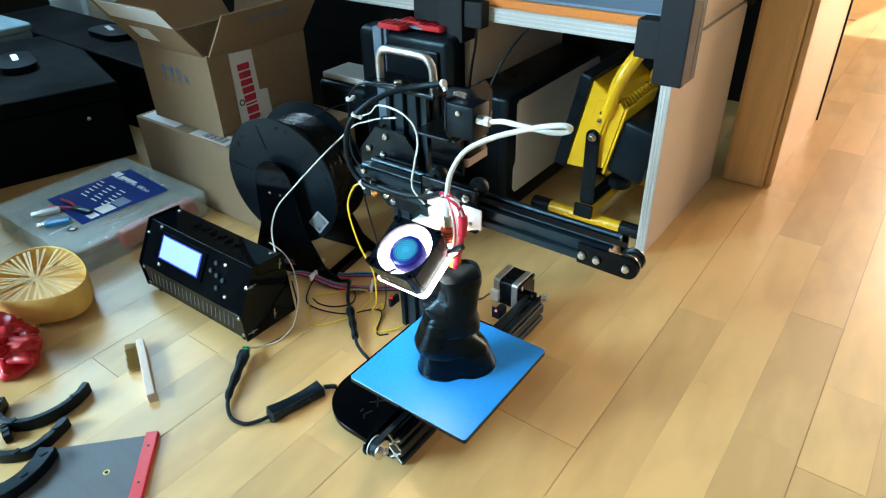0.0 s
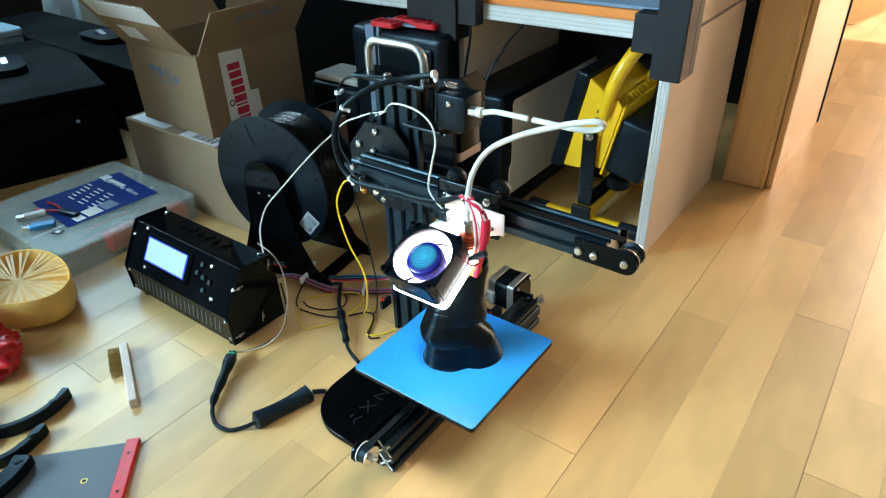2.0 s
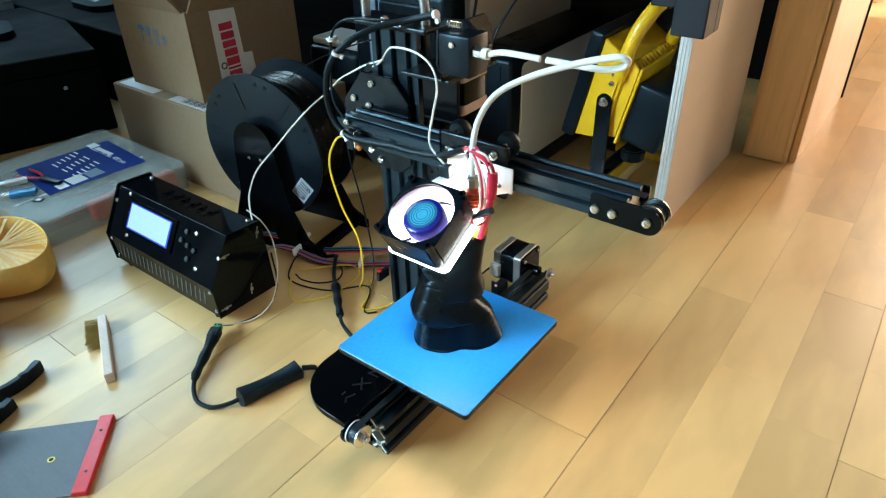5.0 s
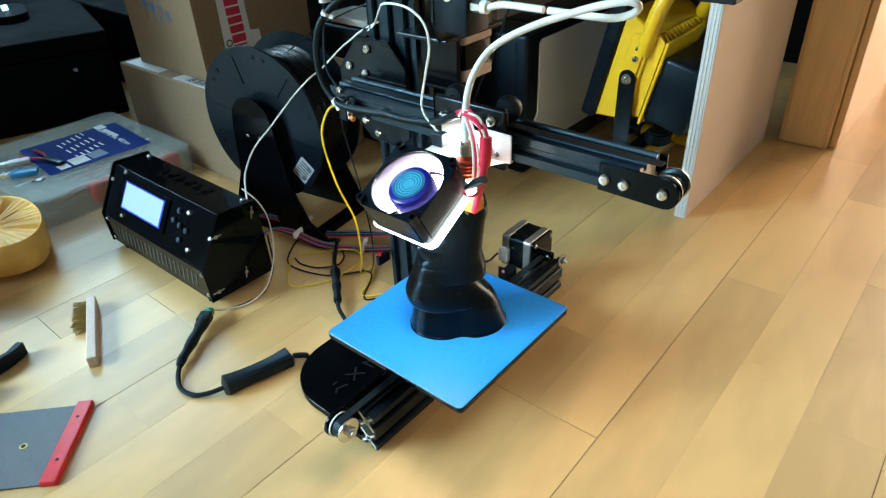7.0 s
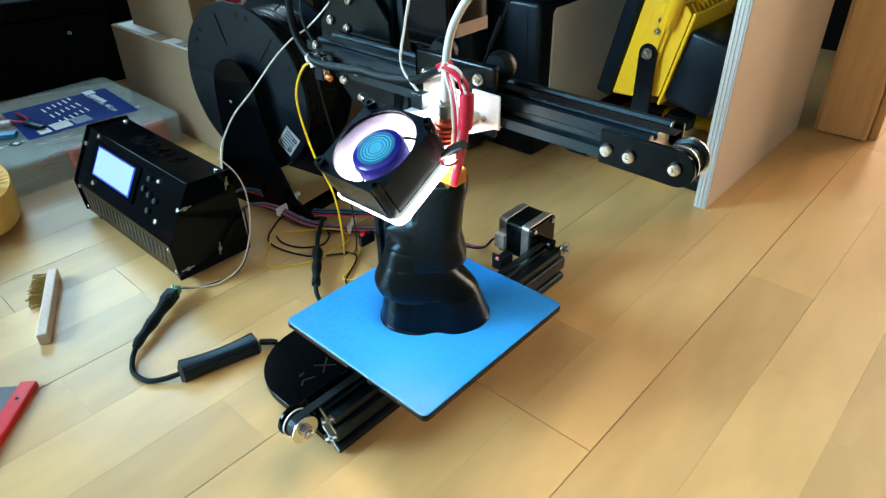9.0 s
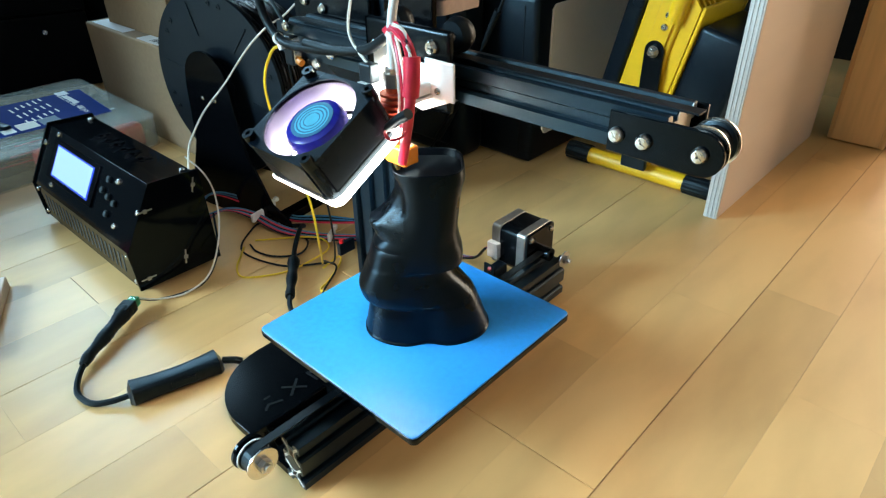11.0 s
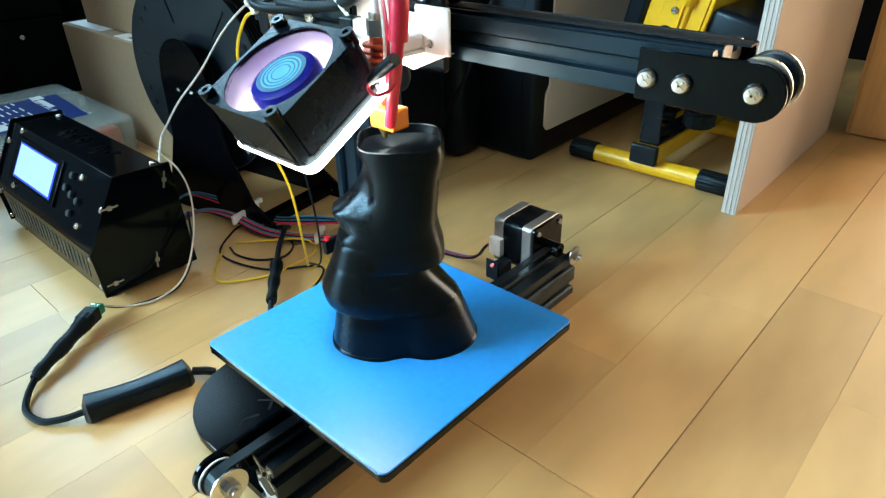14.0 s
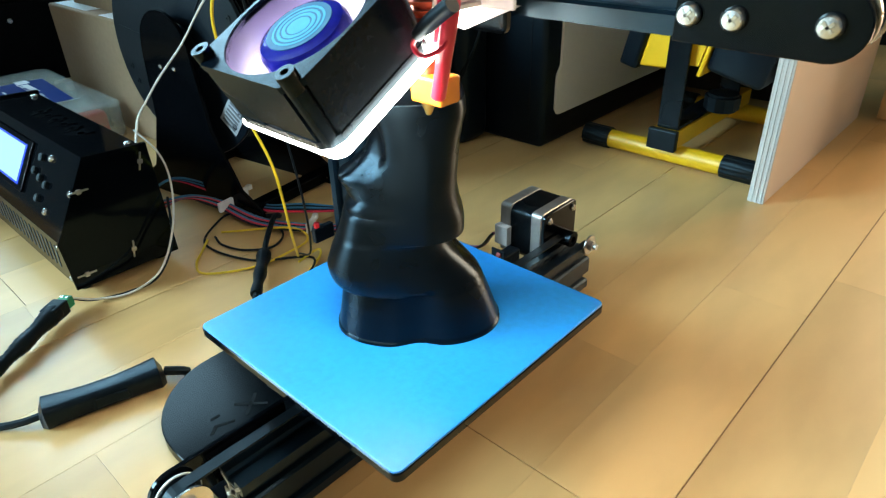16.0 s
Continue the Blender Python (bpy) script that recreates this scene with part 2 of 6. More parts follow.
def box(x0, x1, y0, y1, z0, z1, bevel=0.0, m=None, into=None, seg=2):
    bm = bmesh.new()
    bmesh.ops.create_cube(bm, size=1)
    bmesh.ops.scale(bm, vec=(abs(x1 - x0), abs(y1 - y0), abs(z1 - z0)), verts=bm.verts)
    bmesh.ops.translate(bm, vec=((x0 + x1) / 2, (y0 + y1) / 2, (z0 + z1) / 2), verts=bm.verts)
    if bevel:
        bmesh.ops.bevel(bm, geom=bm.edges[:], offset=bevel, segments=seg, affect="EDGES", profile=0.5)
    if m is not None:
        bmesh.ops.transform(bm, matrix=m, verts=bm.verts)
    return merged(into, bm)


def merged(into, bm):
    if into is None:
        return bm
    tmp = bpy.data.meshes.new("tmp")
    bm.to_mesh(tmp)
    bm.free()
    into.from_mesh(tmp)
    bpy.data.meshes.remove(tmp)
    return into


def cyl(a, b, r, seg=20, r2=None, into=None, bevel=0.0):
    """A closed round bar from a to b."""
    a, b = Vector(a), Vector(b)
    bm = bmesh.new()
    bmesh.ops.create_cone(bm, cap_ends=True, segments=seg, radius1=r, radius2=r if r2 is None else r2, depth=(b - a).length)
    if bevel:
        edges = [e for e in bm.edges if all(len(f.verts) > 4 for f in e.link_faces if len(f.verts) > 4) and any(len(f.verts) > 4 for f in e.link_faces)]
        bmesh.ops.bevel(bm, geom=edges, offset=bevel, segments=2, affect="EDGES")
    m = Matrix.Translation((a + b) / 2) @ (b - a).to_track_quat("Z", "Y").to_matrix().to_4x4()
    bmesh.ops.transform(bm, matrix=m, verts=bm.verts)
    return merged(into, bm)


def lathe(profile, centre, axis, seg=40, into=None, closed=True):
    """A turned body: (radius, height) pairs along the axis from the centre."""
    bm = bmesh.new()
    q = Vector(axis).to_track_quat("Z", "Y").to_matrix().to_4x4()
    m = Matrix.Translation(centre) @ q
    rings = [[bm.verts.new(m @ Vector((r * math.cos(2 * math.pi * i / seg), r * math.sin(2 * math.pi * i / seg), h))) for i in range(seg)] for r, h in profile]
    n = len(rings)
    for k in range(n if closed else n - 1):
        for i in range(seg):
            bm.faces.new((rings[k][i], rings[k][(i + 1) % seg], rings[(k + 1) % n][(i + 1) % seg], rings[(k + 1) % n][i]))
    return merged(into, bm)


def prism(outline, axis, lo, hi, bevel=0.0, m=None, into=None):
    """A plate: an outline in the two other axes, drawn out along one axis."""
    bm = bmesh.new()

    def at(p, h):
        return {"x": (h, p[0], p[1]), "y": (p[0], h, p[1]), "z": (p[0], p[1], h)}[axis]

    low, high = [bm.verts.new(at(p, lo)) for p in outline], [bm.verts.new(at(p, hi)) for p in outline]
    n = len(outline)
    bm.faces.new(low[::-1]), bm.faces.new(high)
    for i in range(n):
        bm.faces.new((low[i], low[(i + 1) % n], high[(i + 1) % n], high[i]))
    if bevel:
        bmesh.ops.recalc_face_normals(bm, faces=bm.faces)
        bmesh.ops.bevel(bm, geom=bm.edges[:], offset=bevel, segments=1, affect="EDGES", clamp_overlap=True)
    if m is not None:
        bmesh.ops.transform(bm, matrix=m, verts=bm.verts)
    return merged(into, bm)


def rounded(x0, x1, y0, y1, r, n=5):
    """The outline of a rectangle with round corners."""
    out = []
    for cx, cy, a in ((x1 - r, y1 - r, 0), (x0 + r, y1 - r, 90), (x0 + r, y0 + r, 180), (x1 - r, y0 + r, 270)):
        out += [(cx + r * math.cos(radians(a + 90 * i / n)), cy + r * math.sin(radians(a + 90 * i / n))) for i in range(n + 1)]
    return out


def spline(points, steps=8):
    """Points of a smooth line through the given ones."""
    p = [Vector(q) for q in points]
    p = [2 * p[0] - p[1], *p, 2 * p[-1] - p[-2]]
    out = []
    for i in range(1, len(p) - 2):
        a, b, c, d = p[i - 1 : i + 3]
        for s in range(steps):
            t = s / steps
            out.append(0.5 * ((2 * b) + (c - a) * t + (2 * a - 5 * b + 4 * c - d) * t * t + (3 * b - a - 3 * c + d) * t ** 3))
    return out + [p[-2]]


def tube(points, r, seg=8, steps=8, into=None, ripple=0.0, taper=None):
    """A round cable along a smooth line."""
    line = spline(points, steps) if steps > 1 else [Vector(q) for q in points]
    bm = bmesh.new()
    rings, side = [], None
    for i, q in enumerate(line):
        along = (line[min(i + 1, len(line) - 1)] - line[max(i - 1, 0)]).normalized()
        if side is None:
            side = along.orthogonal().normalized()
        side = (side - along * side.dot(along)).normalized()
        other = along.cross(side)
        rad = r * (1 + (ripple if i % 2 else 0)) * (taper(i / (len(line) - 1)) if taper else 1)
        rings.append([bm.verts.new(q + rad * (math.cos(2 * math.pi * k / seg) * side + math.sin(2 * math.pi * k / seg) * other)) for k in range(seg)])
    for a, b in zip(rings, rings[1:]):
        for k in range(seg):
            bm.faces.new((a[k], a[(k + 1) % seg], b[(k + 1) % seg], b[k]))
    bm.faces.new(rings[0][::-1]), bm.faces.new(rings[-1])
    return merged(into, bm)


def screw_head(at, axis, r=0.0026, into=None):
    """A pan-head screw with a crossed recess."""
    a, d = Vector(at), Vector(axis).normalized()
    bm = lathe([(0.0001, 0.0), (r, 0.0), (r, r * 0.35), (r * 0.75, r * 0.7), (0.0001, r * 0.8)], a, d, 14, closed=False)
    s = d.orthogonal().normalized()
    for u in (s, d.cross(s)):
        m = Matrix.Translation(a + d * r * 0.78) @ Matrix((u, d.cross(u), d)).transposed().to_4x4()
        box(-r * 0.55, r * 0.55, -r * 0.12, r * 0.12, -r * 0.05, r * 0.06, m=m, into=bm)
    return merged(into, bm)


def profile_outline(w, h, slot=0.0030, depth=0.0045, pitch=0.02):
    """The section of a slotted aluminium bar, w across and h high, about its middle."""
    out = []

    def edge(p, q, inward):
        length = (Vector(q) - Vector(p)).length
        n = max(1, round(length / pitch))
        d = (Vector(q) - Vector(p)).normalized()
        pts = [Vector(p)]
        for i in range(n):
            c = Vector(p) + d * (length * (i + 0.5) / n)
            pts += [c - d * slot * 1.4, c - d * slot + inward * 0.0018, c - d * slot + inward * depth, c + d * slot + inward * depth, c + d * slot + inward * 0.0018, c + d * slot * 1.4]
        return pts

    c = [(-w / 2, -h / 2), (w / 2, -h / 2), (w / 2, h / 2), (-w / 2, h / 2)]
    ins = [Vector((0, 1)), Vector((-1, 0)), Vector((0, -1)), Vector((1, 0))]
    for i in range(4):
        out += [tuple(p) for p in edge(c[i], c[(i + 1) % 4], ins[i])]
    return out


def writing(text, size, m, material, parent, name="lettering"):
    cu = bpy.data.curves.new("tmp_text", "FONT")
    cu.body, cu.size, cu.extrude = text, size, 0.0001
    tmp = new("tmp_text", cu)
    bpy.context.view_layer.update()
    me = bpy.data.meshes.new_from_object(tmp.evaluated_get(bpy.context.evaluated_depsgraph_get()))
    bpy.data.objects.remove(tmp)
    bpy.data.curves.remove(cu)
    bm = bmesh.new()
    bm.from_mesh(me)
    bpy.data.meshes.remove(me)
    bmesh.ops.transform(bm, matrix=m, verts=bm.verts)
    return part(name, bm, material, parent)

# ---- room ----
solid("floor", box(-3.6, 2.6, -3.2, 4.0, -0.12, -0.0011), "seam", "light maple parquet floor of long narrow blocks", "floor", "structure", origin=(0, 0, -0.12))


def wall(name, boxes, material, label):
    bm = bmesh.new()
    for b in boxes:
        box(*b, into=bm)
    return solid(name, bm, material, label, "wall", "structure")


H = 3.0
wall("wall_south", [(-3.6, -3.5, -3.35, -3.2, 0, H), (-1.6, 2.6, -3.35, -3.2, 0, H), (-3.5, -1.6, -3.35, -3.2, 0, 1.05), (-3.5, -1.6, -3.35, -3.2, 2.65, H)], "plaster", "grey plaster wall with a wide window opening")
wall("wall_southwest", [(-3.75, -3.6, -3.35, -0.36, 0, H)], "plaster", "grey plaster wall beside the window")
wall("wall_west", [(-2.55, -2.4, -0.36, 0.08, 0, H), (-2.55, -2.4, 1.02, 1.4, 0, H), (-2.55, -2.4, 0.08, 1.02, 0, 1.08), (-2.55, -2.4, 0.08, 1.02, 2.02, H)], "dark_wall", "dark veneered wall with a side window behind the boxes")
# second box is an added slab that keeps the gap behind the cartons dark
wall("wall_north", [(-2.55, 0.07, 1.36, 1.46, 0, H), (-1.30, -0.50, 0.68, 0.76, 0, H)], "dark_wall", "dark wall behind the cabinet, with a slab added to darken the gap by the cartons")
# unseen wall, added to hold the window light off the cartons and cases
wall("wall_stub", [(-3.6, -0.965, -0.46, -0.36, 0, H)], "plaster", "unseen wall added to shade the boxes at the back left")
wall("wall_east", [(2.6, 2.75, -3.35, 4.15, 0, H)], "plaster", "grey plaster wall")
wall("wall_passage", [(-0.25, -0.13, 1.46, 4.0, 0, H)], "plaster", "grey plaster wall of the bright passage")
wall("wall_far", [(-0.25, 0.4, 4.0, 4.15, 0, H), (1.9, 2.6, 4.0, 4.15, 0, H), (0.4, 1.9, 4.0, 4.15, 2.2, H)], "plaster", "grey plaster wall with a balcony door opening")
solid("ceiling", box(-3.75, 2.75, -3.35, 4.15, H, H + 0.1), "ceiling", "plain painted ceiling", "ceiling", "structure")


def window_1():
    w = thing("window_1", (-2.55, -3.28, 1.05), "white framed window letting in cool daylight", "window", kind="structure")
    for x0, x1, z0, z1 in ((-3.5, -3.44, 1.05, 2.65), (-1.66, -1.6, 1.05, 2.65), (-3.44, -1.66, 1.05, 1.11), (-3.44, -1.66, 2.59, 2.65), (-2.58, -2.52, 1.11, 2.59)):
        part("window_frame", box(x0, x1, -3.31, -3.25, z0, z1, 0.004), "white_metal", w)
    for x0, x1 in ((-3.44, -2.58), (-2.52, -1.66)):
        part("pane", box(x0, x1, -3.283, -3.277, 1.11, 2.59), "glass", w).visible_shadow = False


window_1()
w2 = thing("window_2", (-2.47, 0.55, 1.08), "narrow white framed side window", "window", kind="structure")
for b in ((0.08, 0.13, 1.08, 2.02), (0.97, 1.02, 1.08, 2.02), (0.13, 0.97, 1.08, 1.13), (0.13, 0.97, 1.97, 2.02)):
    part("window_frame", box(-2.5, -2.44, *b, 0.004), "white_metal", w2)
part("pane", box(-2.473, -2.467, 0.13, 0.97, 1.13, 1.97), "glass", w2).visible_shadow = False


def door_frame():
    d = thing("door_1", (0.117, 1.12, 0), "light beech door frame post standing on the floor", "door frame", kind="structure")
    part("post", box(0.074, 0.148, 0.915, 1.33, 0.0, 2.1, 0.002), "door_wood", d)
    part("stop_strip", box(0.149, 0.160, 0.930, 1.33, 0.0, 2.1, 0.0015), "door_wood", d)
    # added dark strip, standing in for the dark gap along the jamb
    part("seal_strip", box(0.149, 0.1635, 1.3305, 1.338, 0.0, 2.1, 0.001), "rubber", d, "dark strip added for the gap line at the jamb's edge")
    part("edge_strip", box(0.080, 0.142, 0.911, 0.9145, 0.002, 2.1, 0.001), "door_wood", d)


door_frame()


# ---- plywood cabinet ----
def ply_sheet(name, b, parent, edge, edge_box, label=""):
    """A plywood sheet whose visible front edge shows its layers."""
    p = part(name, box(*b, 0.0006), "ply", parent, label)
    x0, x1, y0, y1, z0, z1 = edge_box
    n = 7
    for i in range(n):
        if edge == "x":
            a, c = x0 + (x1 - x0) * i / n, x0 + (x1 - x0) * (i + 1) / n
            bb = (a + 0.0001, c - 0.0001, y0 - (0.0006 if i % 2 else 0), y1, z0, z1)
        else:
            a, c = z0 + (z1 - z0) * i / n, z0 + (z1 - z0) * (i + 1) / n
            bb = (x0, x1, y0 - (0.0006 if i % 2 else 0), y1, a + 0.0001, c - 0.0001)
        part("veneer_layer", box(*bb), "ply_edge" if i % 2 else "ply_edge_h", p)
    return p


def plywood_cabinet():
    c = thing("plywood_cabinet", (-0.11, 0.74, 0), "open birch plywood cabinet with black corner connectors", "cabinet")
    ply_sheet("side_panel", (0.0395, 0.055, 0.574, 0.905, 0.0, 0.332), c, "x", (0.0395, 0.055, 0.5715, 0.5738, 0.0, 0.332))
    ply_sheet("upper_side_panel", (0.041, 0.0565, 0.574, 0.905, 0.357, 0.95), c, "x", (0.041, 0.0565, 0.5715, 0.5738, 0.357, 0.95))
    ply_sheet("side_panel", (-0.302, -0.2865, 0.574, 0.905, 0.0, 0.334), c, "x", (-0.302, -0.2865, 0.5715, 0.5738, 0.0, 0.334))
    ply_sheet("shelf", (-0.62, 0.052, 0.560, 0.905, 0.3345, 0.3555), c, "z", (-0.62, 0.052, 0.557, 0.5598, 0.3345, 0.3555))
    # back panel is near-black, unlike the birch sheets around it
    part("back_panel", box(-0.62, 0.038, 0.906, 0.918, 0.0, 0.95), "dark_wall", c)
    for name, bits in (("corner_connector", [(0.037, 0.078, 0.535, 0.571, 0.291, 0.425), (0.006, 0.0375, 0.539, 0.571, 0.322, 0.372), (0.0575, 0.078, 0.5705, 0.590, 0.291, 0.425)]),
                       ("corner_connector", [(-0.318, -0.272, 0.530, 0.571, 0.302, 0.43), (-0.372, -0.2385, 0.535, 0.5565, 0.327, 0.366)])):
        bm = bmesh.new()
        for b in bits:
            box(*b, 0.0015, into=bm)
        part(name, bm, "pla_matte", c, "black printed plastic connector")
    bm = box(0.0575, 0.066, 0.885, 0.905, 0.33, 0.42, 0.001)
    part("hinge_block", bm, "pla_matte", c, "black printed plastic block")


plywood_cabinet()
pad = thing("foam_mat", (-0.1, 0.73, 0.3555), "orange edged mat with a blue mesh top on the shelf", "mat")
part("orange_sheet", box(-0.268, 0.031, 0.565, 0.9, 0.3556, 0.3685, 0.002), "mat_orange", pad)
part("mesh_top", box(-0.266, 0.031, 0.568, 0.9, 0.3690, 0.374, 0.0015), "strap", pad, "blue-grey mesh top")


def drawer_box():
    b = thing("black_tower", (-0.26, 0.76, 0), "glossy black tower case with a warm grey side panel", "computer case")
    part("body", box(-0.302, -0.2005, 0.556, 0.90, 0.0, 0.216, 0.007, seg=4), "black_plastic", b, smooth=True)
    out = [(0.894, 0.036), (0.900, 0.042), (0.900, 0.198), (0.894, 0.204), (0.592, 0.204), (0.586, 0.198), (0.586, 0.095), (0.583, 0.090), (0.579, 0.086), (0.578, 0.080), (0.578, 0.044), (0.583, 0.037), (0.588, 0.036)]
    part("side_panel", prism(out, "x", -0.2002, -0.1970, 0.0006), "grey_panel", b, "warm grey side panel with a stepped front edge")
    part("front_groove", box(-0.2208, -0.2188, 0.5552, 0.5562, 0.012, 0.205), "rubber", b)
    part("top_groove", box(-0.29, -0.24, 0.62, 0.625, 0.2162, 0.2172), "rubber", b)


drawer_box()


# ---- yellow work lamp ----
def work_lamp():
    w = thing("work_lamp", (-0.07, 0.68, 0), "yellow floodlight work lamp on a tubular stand", "work lamp")
    for y, x0, x1 in ((0.612, -0.172, 0.030), (0.800, -0.15, 0.032)):
        f = part("foot_bar", cyl((x0 + 0.03, y, 0.0125), (x1 - 0.03, y, 0.0125), 0.0105, 18), "yellow", w, smooth=True)
        for xa, xb in ((x0, x0 + 0.034), (x1 - 0.034, x1)):
            flute = [(y + (0.0126 if k % 3 else 0.0116) * math.cos(2 * math.pi * k / 36), 0.0127 + (0.0126 if k % 3 else 0.0116) * math.sin(2 * math.pi * k / 36)) for k in range(36)]
            bm = prism(flute, "x", xa, xb, 0.0006)
            part("rubber_foot", bm, "rubber", f, "black ribbed rubber foot", smooth=True)
    beam = part("beam", box(-0.083, -0.053, 0.598, 0.81, 0.022, 0.042, 0.0015), "yellow", w)
    part("end_cap", box(-0.0845, -0.0515, 0.592, 0.600, 0.0205, 0.0435, 0.0015), "rubber", beam, "black plastic end cap")
    # bracket that carries the lamp head
    arm_side = [(-0.079, 0.046), (-0.055, 0.046), (-0.055, 0.166)] + [(-0.067 + 0.012 * math.cos(radians(k)), 0.166 + 0.012 * math.sin(radians(k))) for k in range(15, 180, 15)] + [(-0.079, 0.166)]
    bm = prism(arm_side, "y", 0.6020, 0.6060, 0.0006)
    box(-0.079, -0.055, 0.6020, 0.772, 0.0425, 0.0460, 0.0008, into=bm)
    prism(arm_side, "y", 0.7680, 0.7720, 0.0006, into=bm)
    part("bracket", bm, "black_steel", w, "black steel bracket", smooth=True)
    part("clamp_knob", cyl((-0.045, 0.69, 0.046), (-0.045, 0.69, 0.066), 0.02, 12, bevel=0.003), "rubber", w, "black clamp knob")
    bm = cyl((-0.0665, 0.6020, 0.1660), (-0.0665, 0.5990, 0.1660), 0.0070, 20)
    cyl((-0.0665, 0.5990, 0.1660), (-0.0665, 0.594, 0.1660), 0.0050, 6, into=bm)
    screw_head((-0.0665, 0.594, 0.1660), (0, -1, 0), 0.0042, into=bm)
    part("bolt", bm, "steel", w, "bright steel bolt")
    # lamp head, leaning back
    m = Matrix.Translation((-0.066, 0.685, 0.173)) @ Matrix.Rotation(radians(13), 4, "Y")
    half = 0.078
    part("front_frame", box(-0.052, -0.030, -half - 0.004, half + 0.004, -0.083, 0.083, 0.004, m=m), "black_plastic", w, "black lens frame")
    part("lens", box(-0.0535, -0.0522, -half + 0.012, half - 0.012, -0.07, 0.07, m=m), "glass", w)
    bm = bmesh.new()
    prism([(-0.0297, -0.078), (-0.0297, 0.078), (0.016, 0.060), (0.016, -0.066)], "y", -half, half, 0.002, m=m, into=bm)
    part("housing", bm, "yellow", w, "yellow die-cast housing", smooth=True)
    for i in range(13):
        y = -half + 0.004 + i * (2 * half - 0.012) / 12
        part("cooling_fin", prism([(0.0158, -0.060), (0.0158, 0.058), (0.022, 0.060), (0.0318, 0.052), (0.0318, -0.056)], "y", y, y + 0.0045, 0.0006, m=m), "yellow", w)
    part("side_flange", prism([(-0.012, -0.012), (-0.012, 0.052), (0.010, 0.060), (0.010, -0.012)], "y", -half - 0.0030, -half - 0.0002, 0.0006, m=m), "yellow", w)
    bm = box(0.0325, 0.0370, -half + 0.004, half - 0.03, -0.066, 0.055, 0.0015, m=m)
    part("rear_plate", bm, "yellow", w)
    part("junction_box", box(0.0375, 0.098, -half + 0.006, half - 0.034, -0.058, 0.036, 0.006, m=m, seg=3), "black_plastic", w, "black junction box", smooth=True)
    # carrying handle
    hy = -half + 0.012
    pts = [m @ Vector(p) for p in ((0.008, hy - 0.010, 0.030), (0.009, hy - 0.010, 0.085), (0.014, hy - 0.002, 0.118), (0.020, hy + 0.022, 0.140), (0.026, half - 0.046, 0.140), (0.028, half - 0.018, 0.114), (0.020, half - 0.010, 0.05))]
    part("handle", tube(pts, 0.0105, 14), "yellow", w, "yellow tubular handle", smooth=True)
    part("handle_grip", tube([pts[3] + Vector((0.001, -0.004, 0.001)), (pts[3] + pts[4]) / 2 + Vector((0, 0, 0.001)), pts[4]], 0.0122, 14), "rubber", w, "black grip sleeve", smooth=True)
    bm = bmesh.new()
    for dz in (0.022, 0.036):
        p = m @ Vector((0.002, -half - 0.0031, dz))
        screw_head(p, (0, -1, 0), 0.0042, into=bm)
    part("screw", bm, "steel", w)


work_lamp()


# ---- cartons and cases at the back ----
def flap(p, q, out, length, thick=0.003, skew=0.0):
    """A carton flap hinged on the line p to q, standing out along the vector out."""
    p, q, o = Vector(p), Vector(q), Vector(out).normalized() * length
    n = (q - p).cross(o).normalized() * thick
    bm = bmesh.new()
    a = [p, q, q + o - (q - p) * skew, p + o + (q - p) * skew]
    lo, hi = [bm.verts.new(v) for v in a], [bm.verts.new(v + n) for v in a]
    bm.faces.new(lo[::-1]), bm.faces.new(hi)
    for i in range(4):
        bm.faces.new((lo[i], lo[(i + 1) % 4], hi[(i + 1) % 4], hi[i]))
    return bm


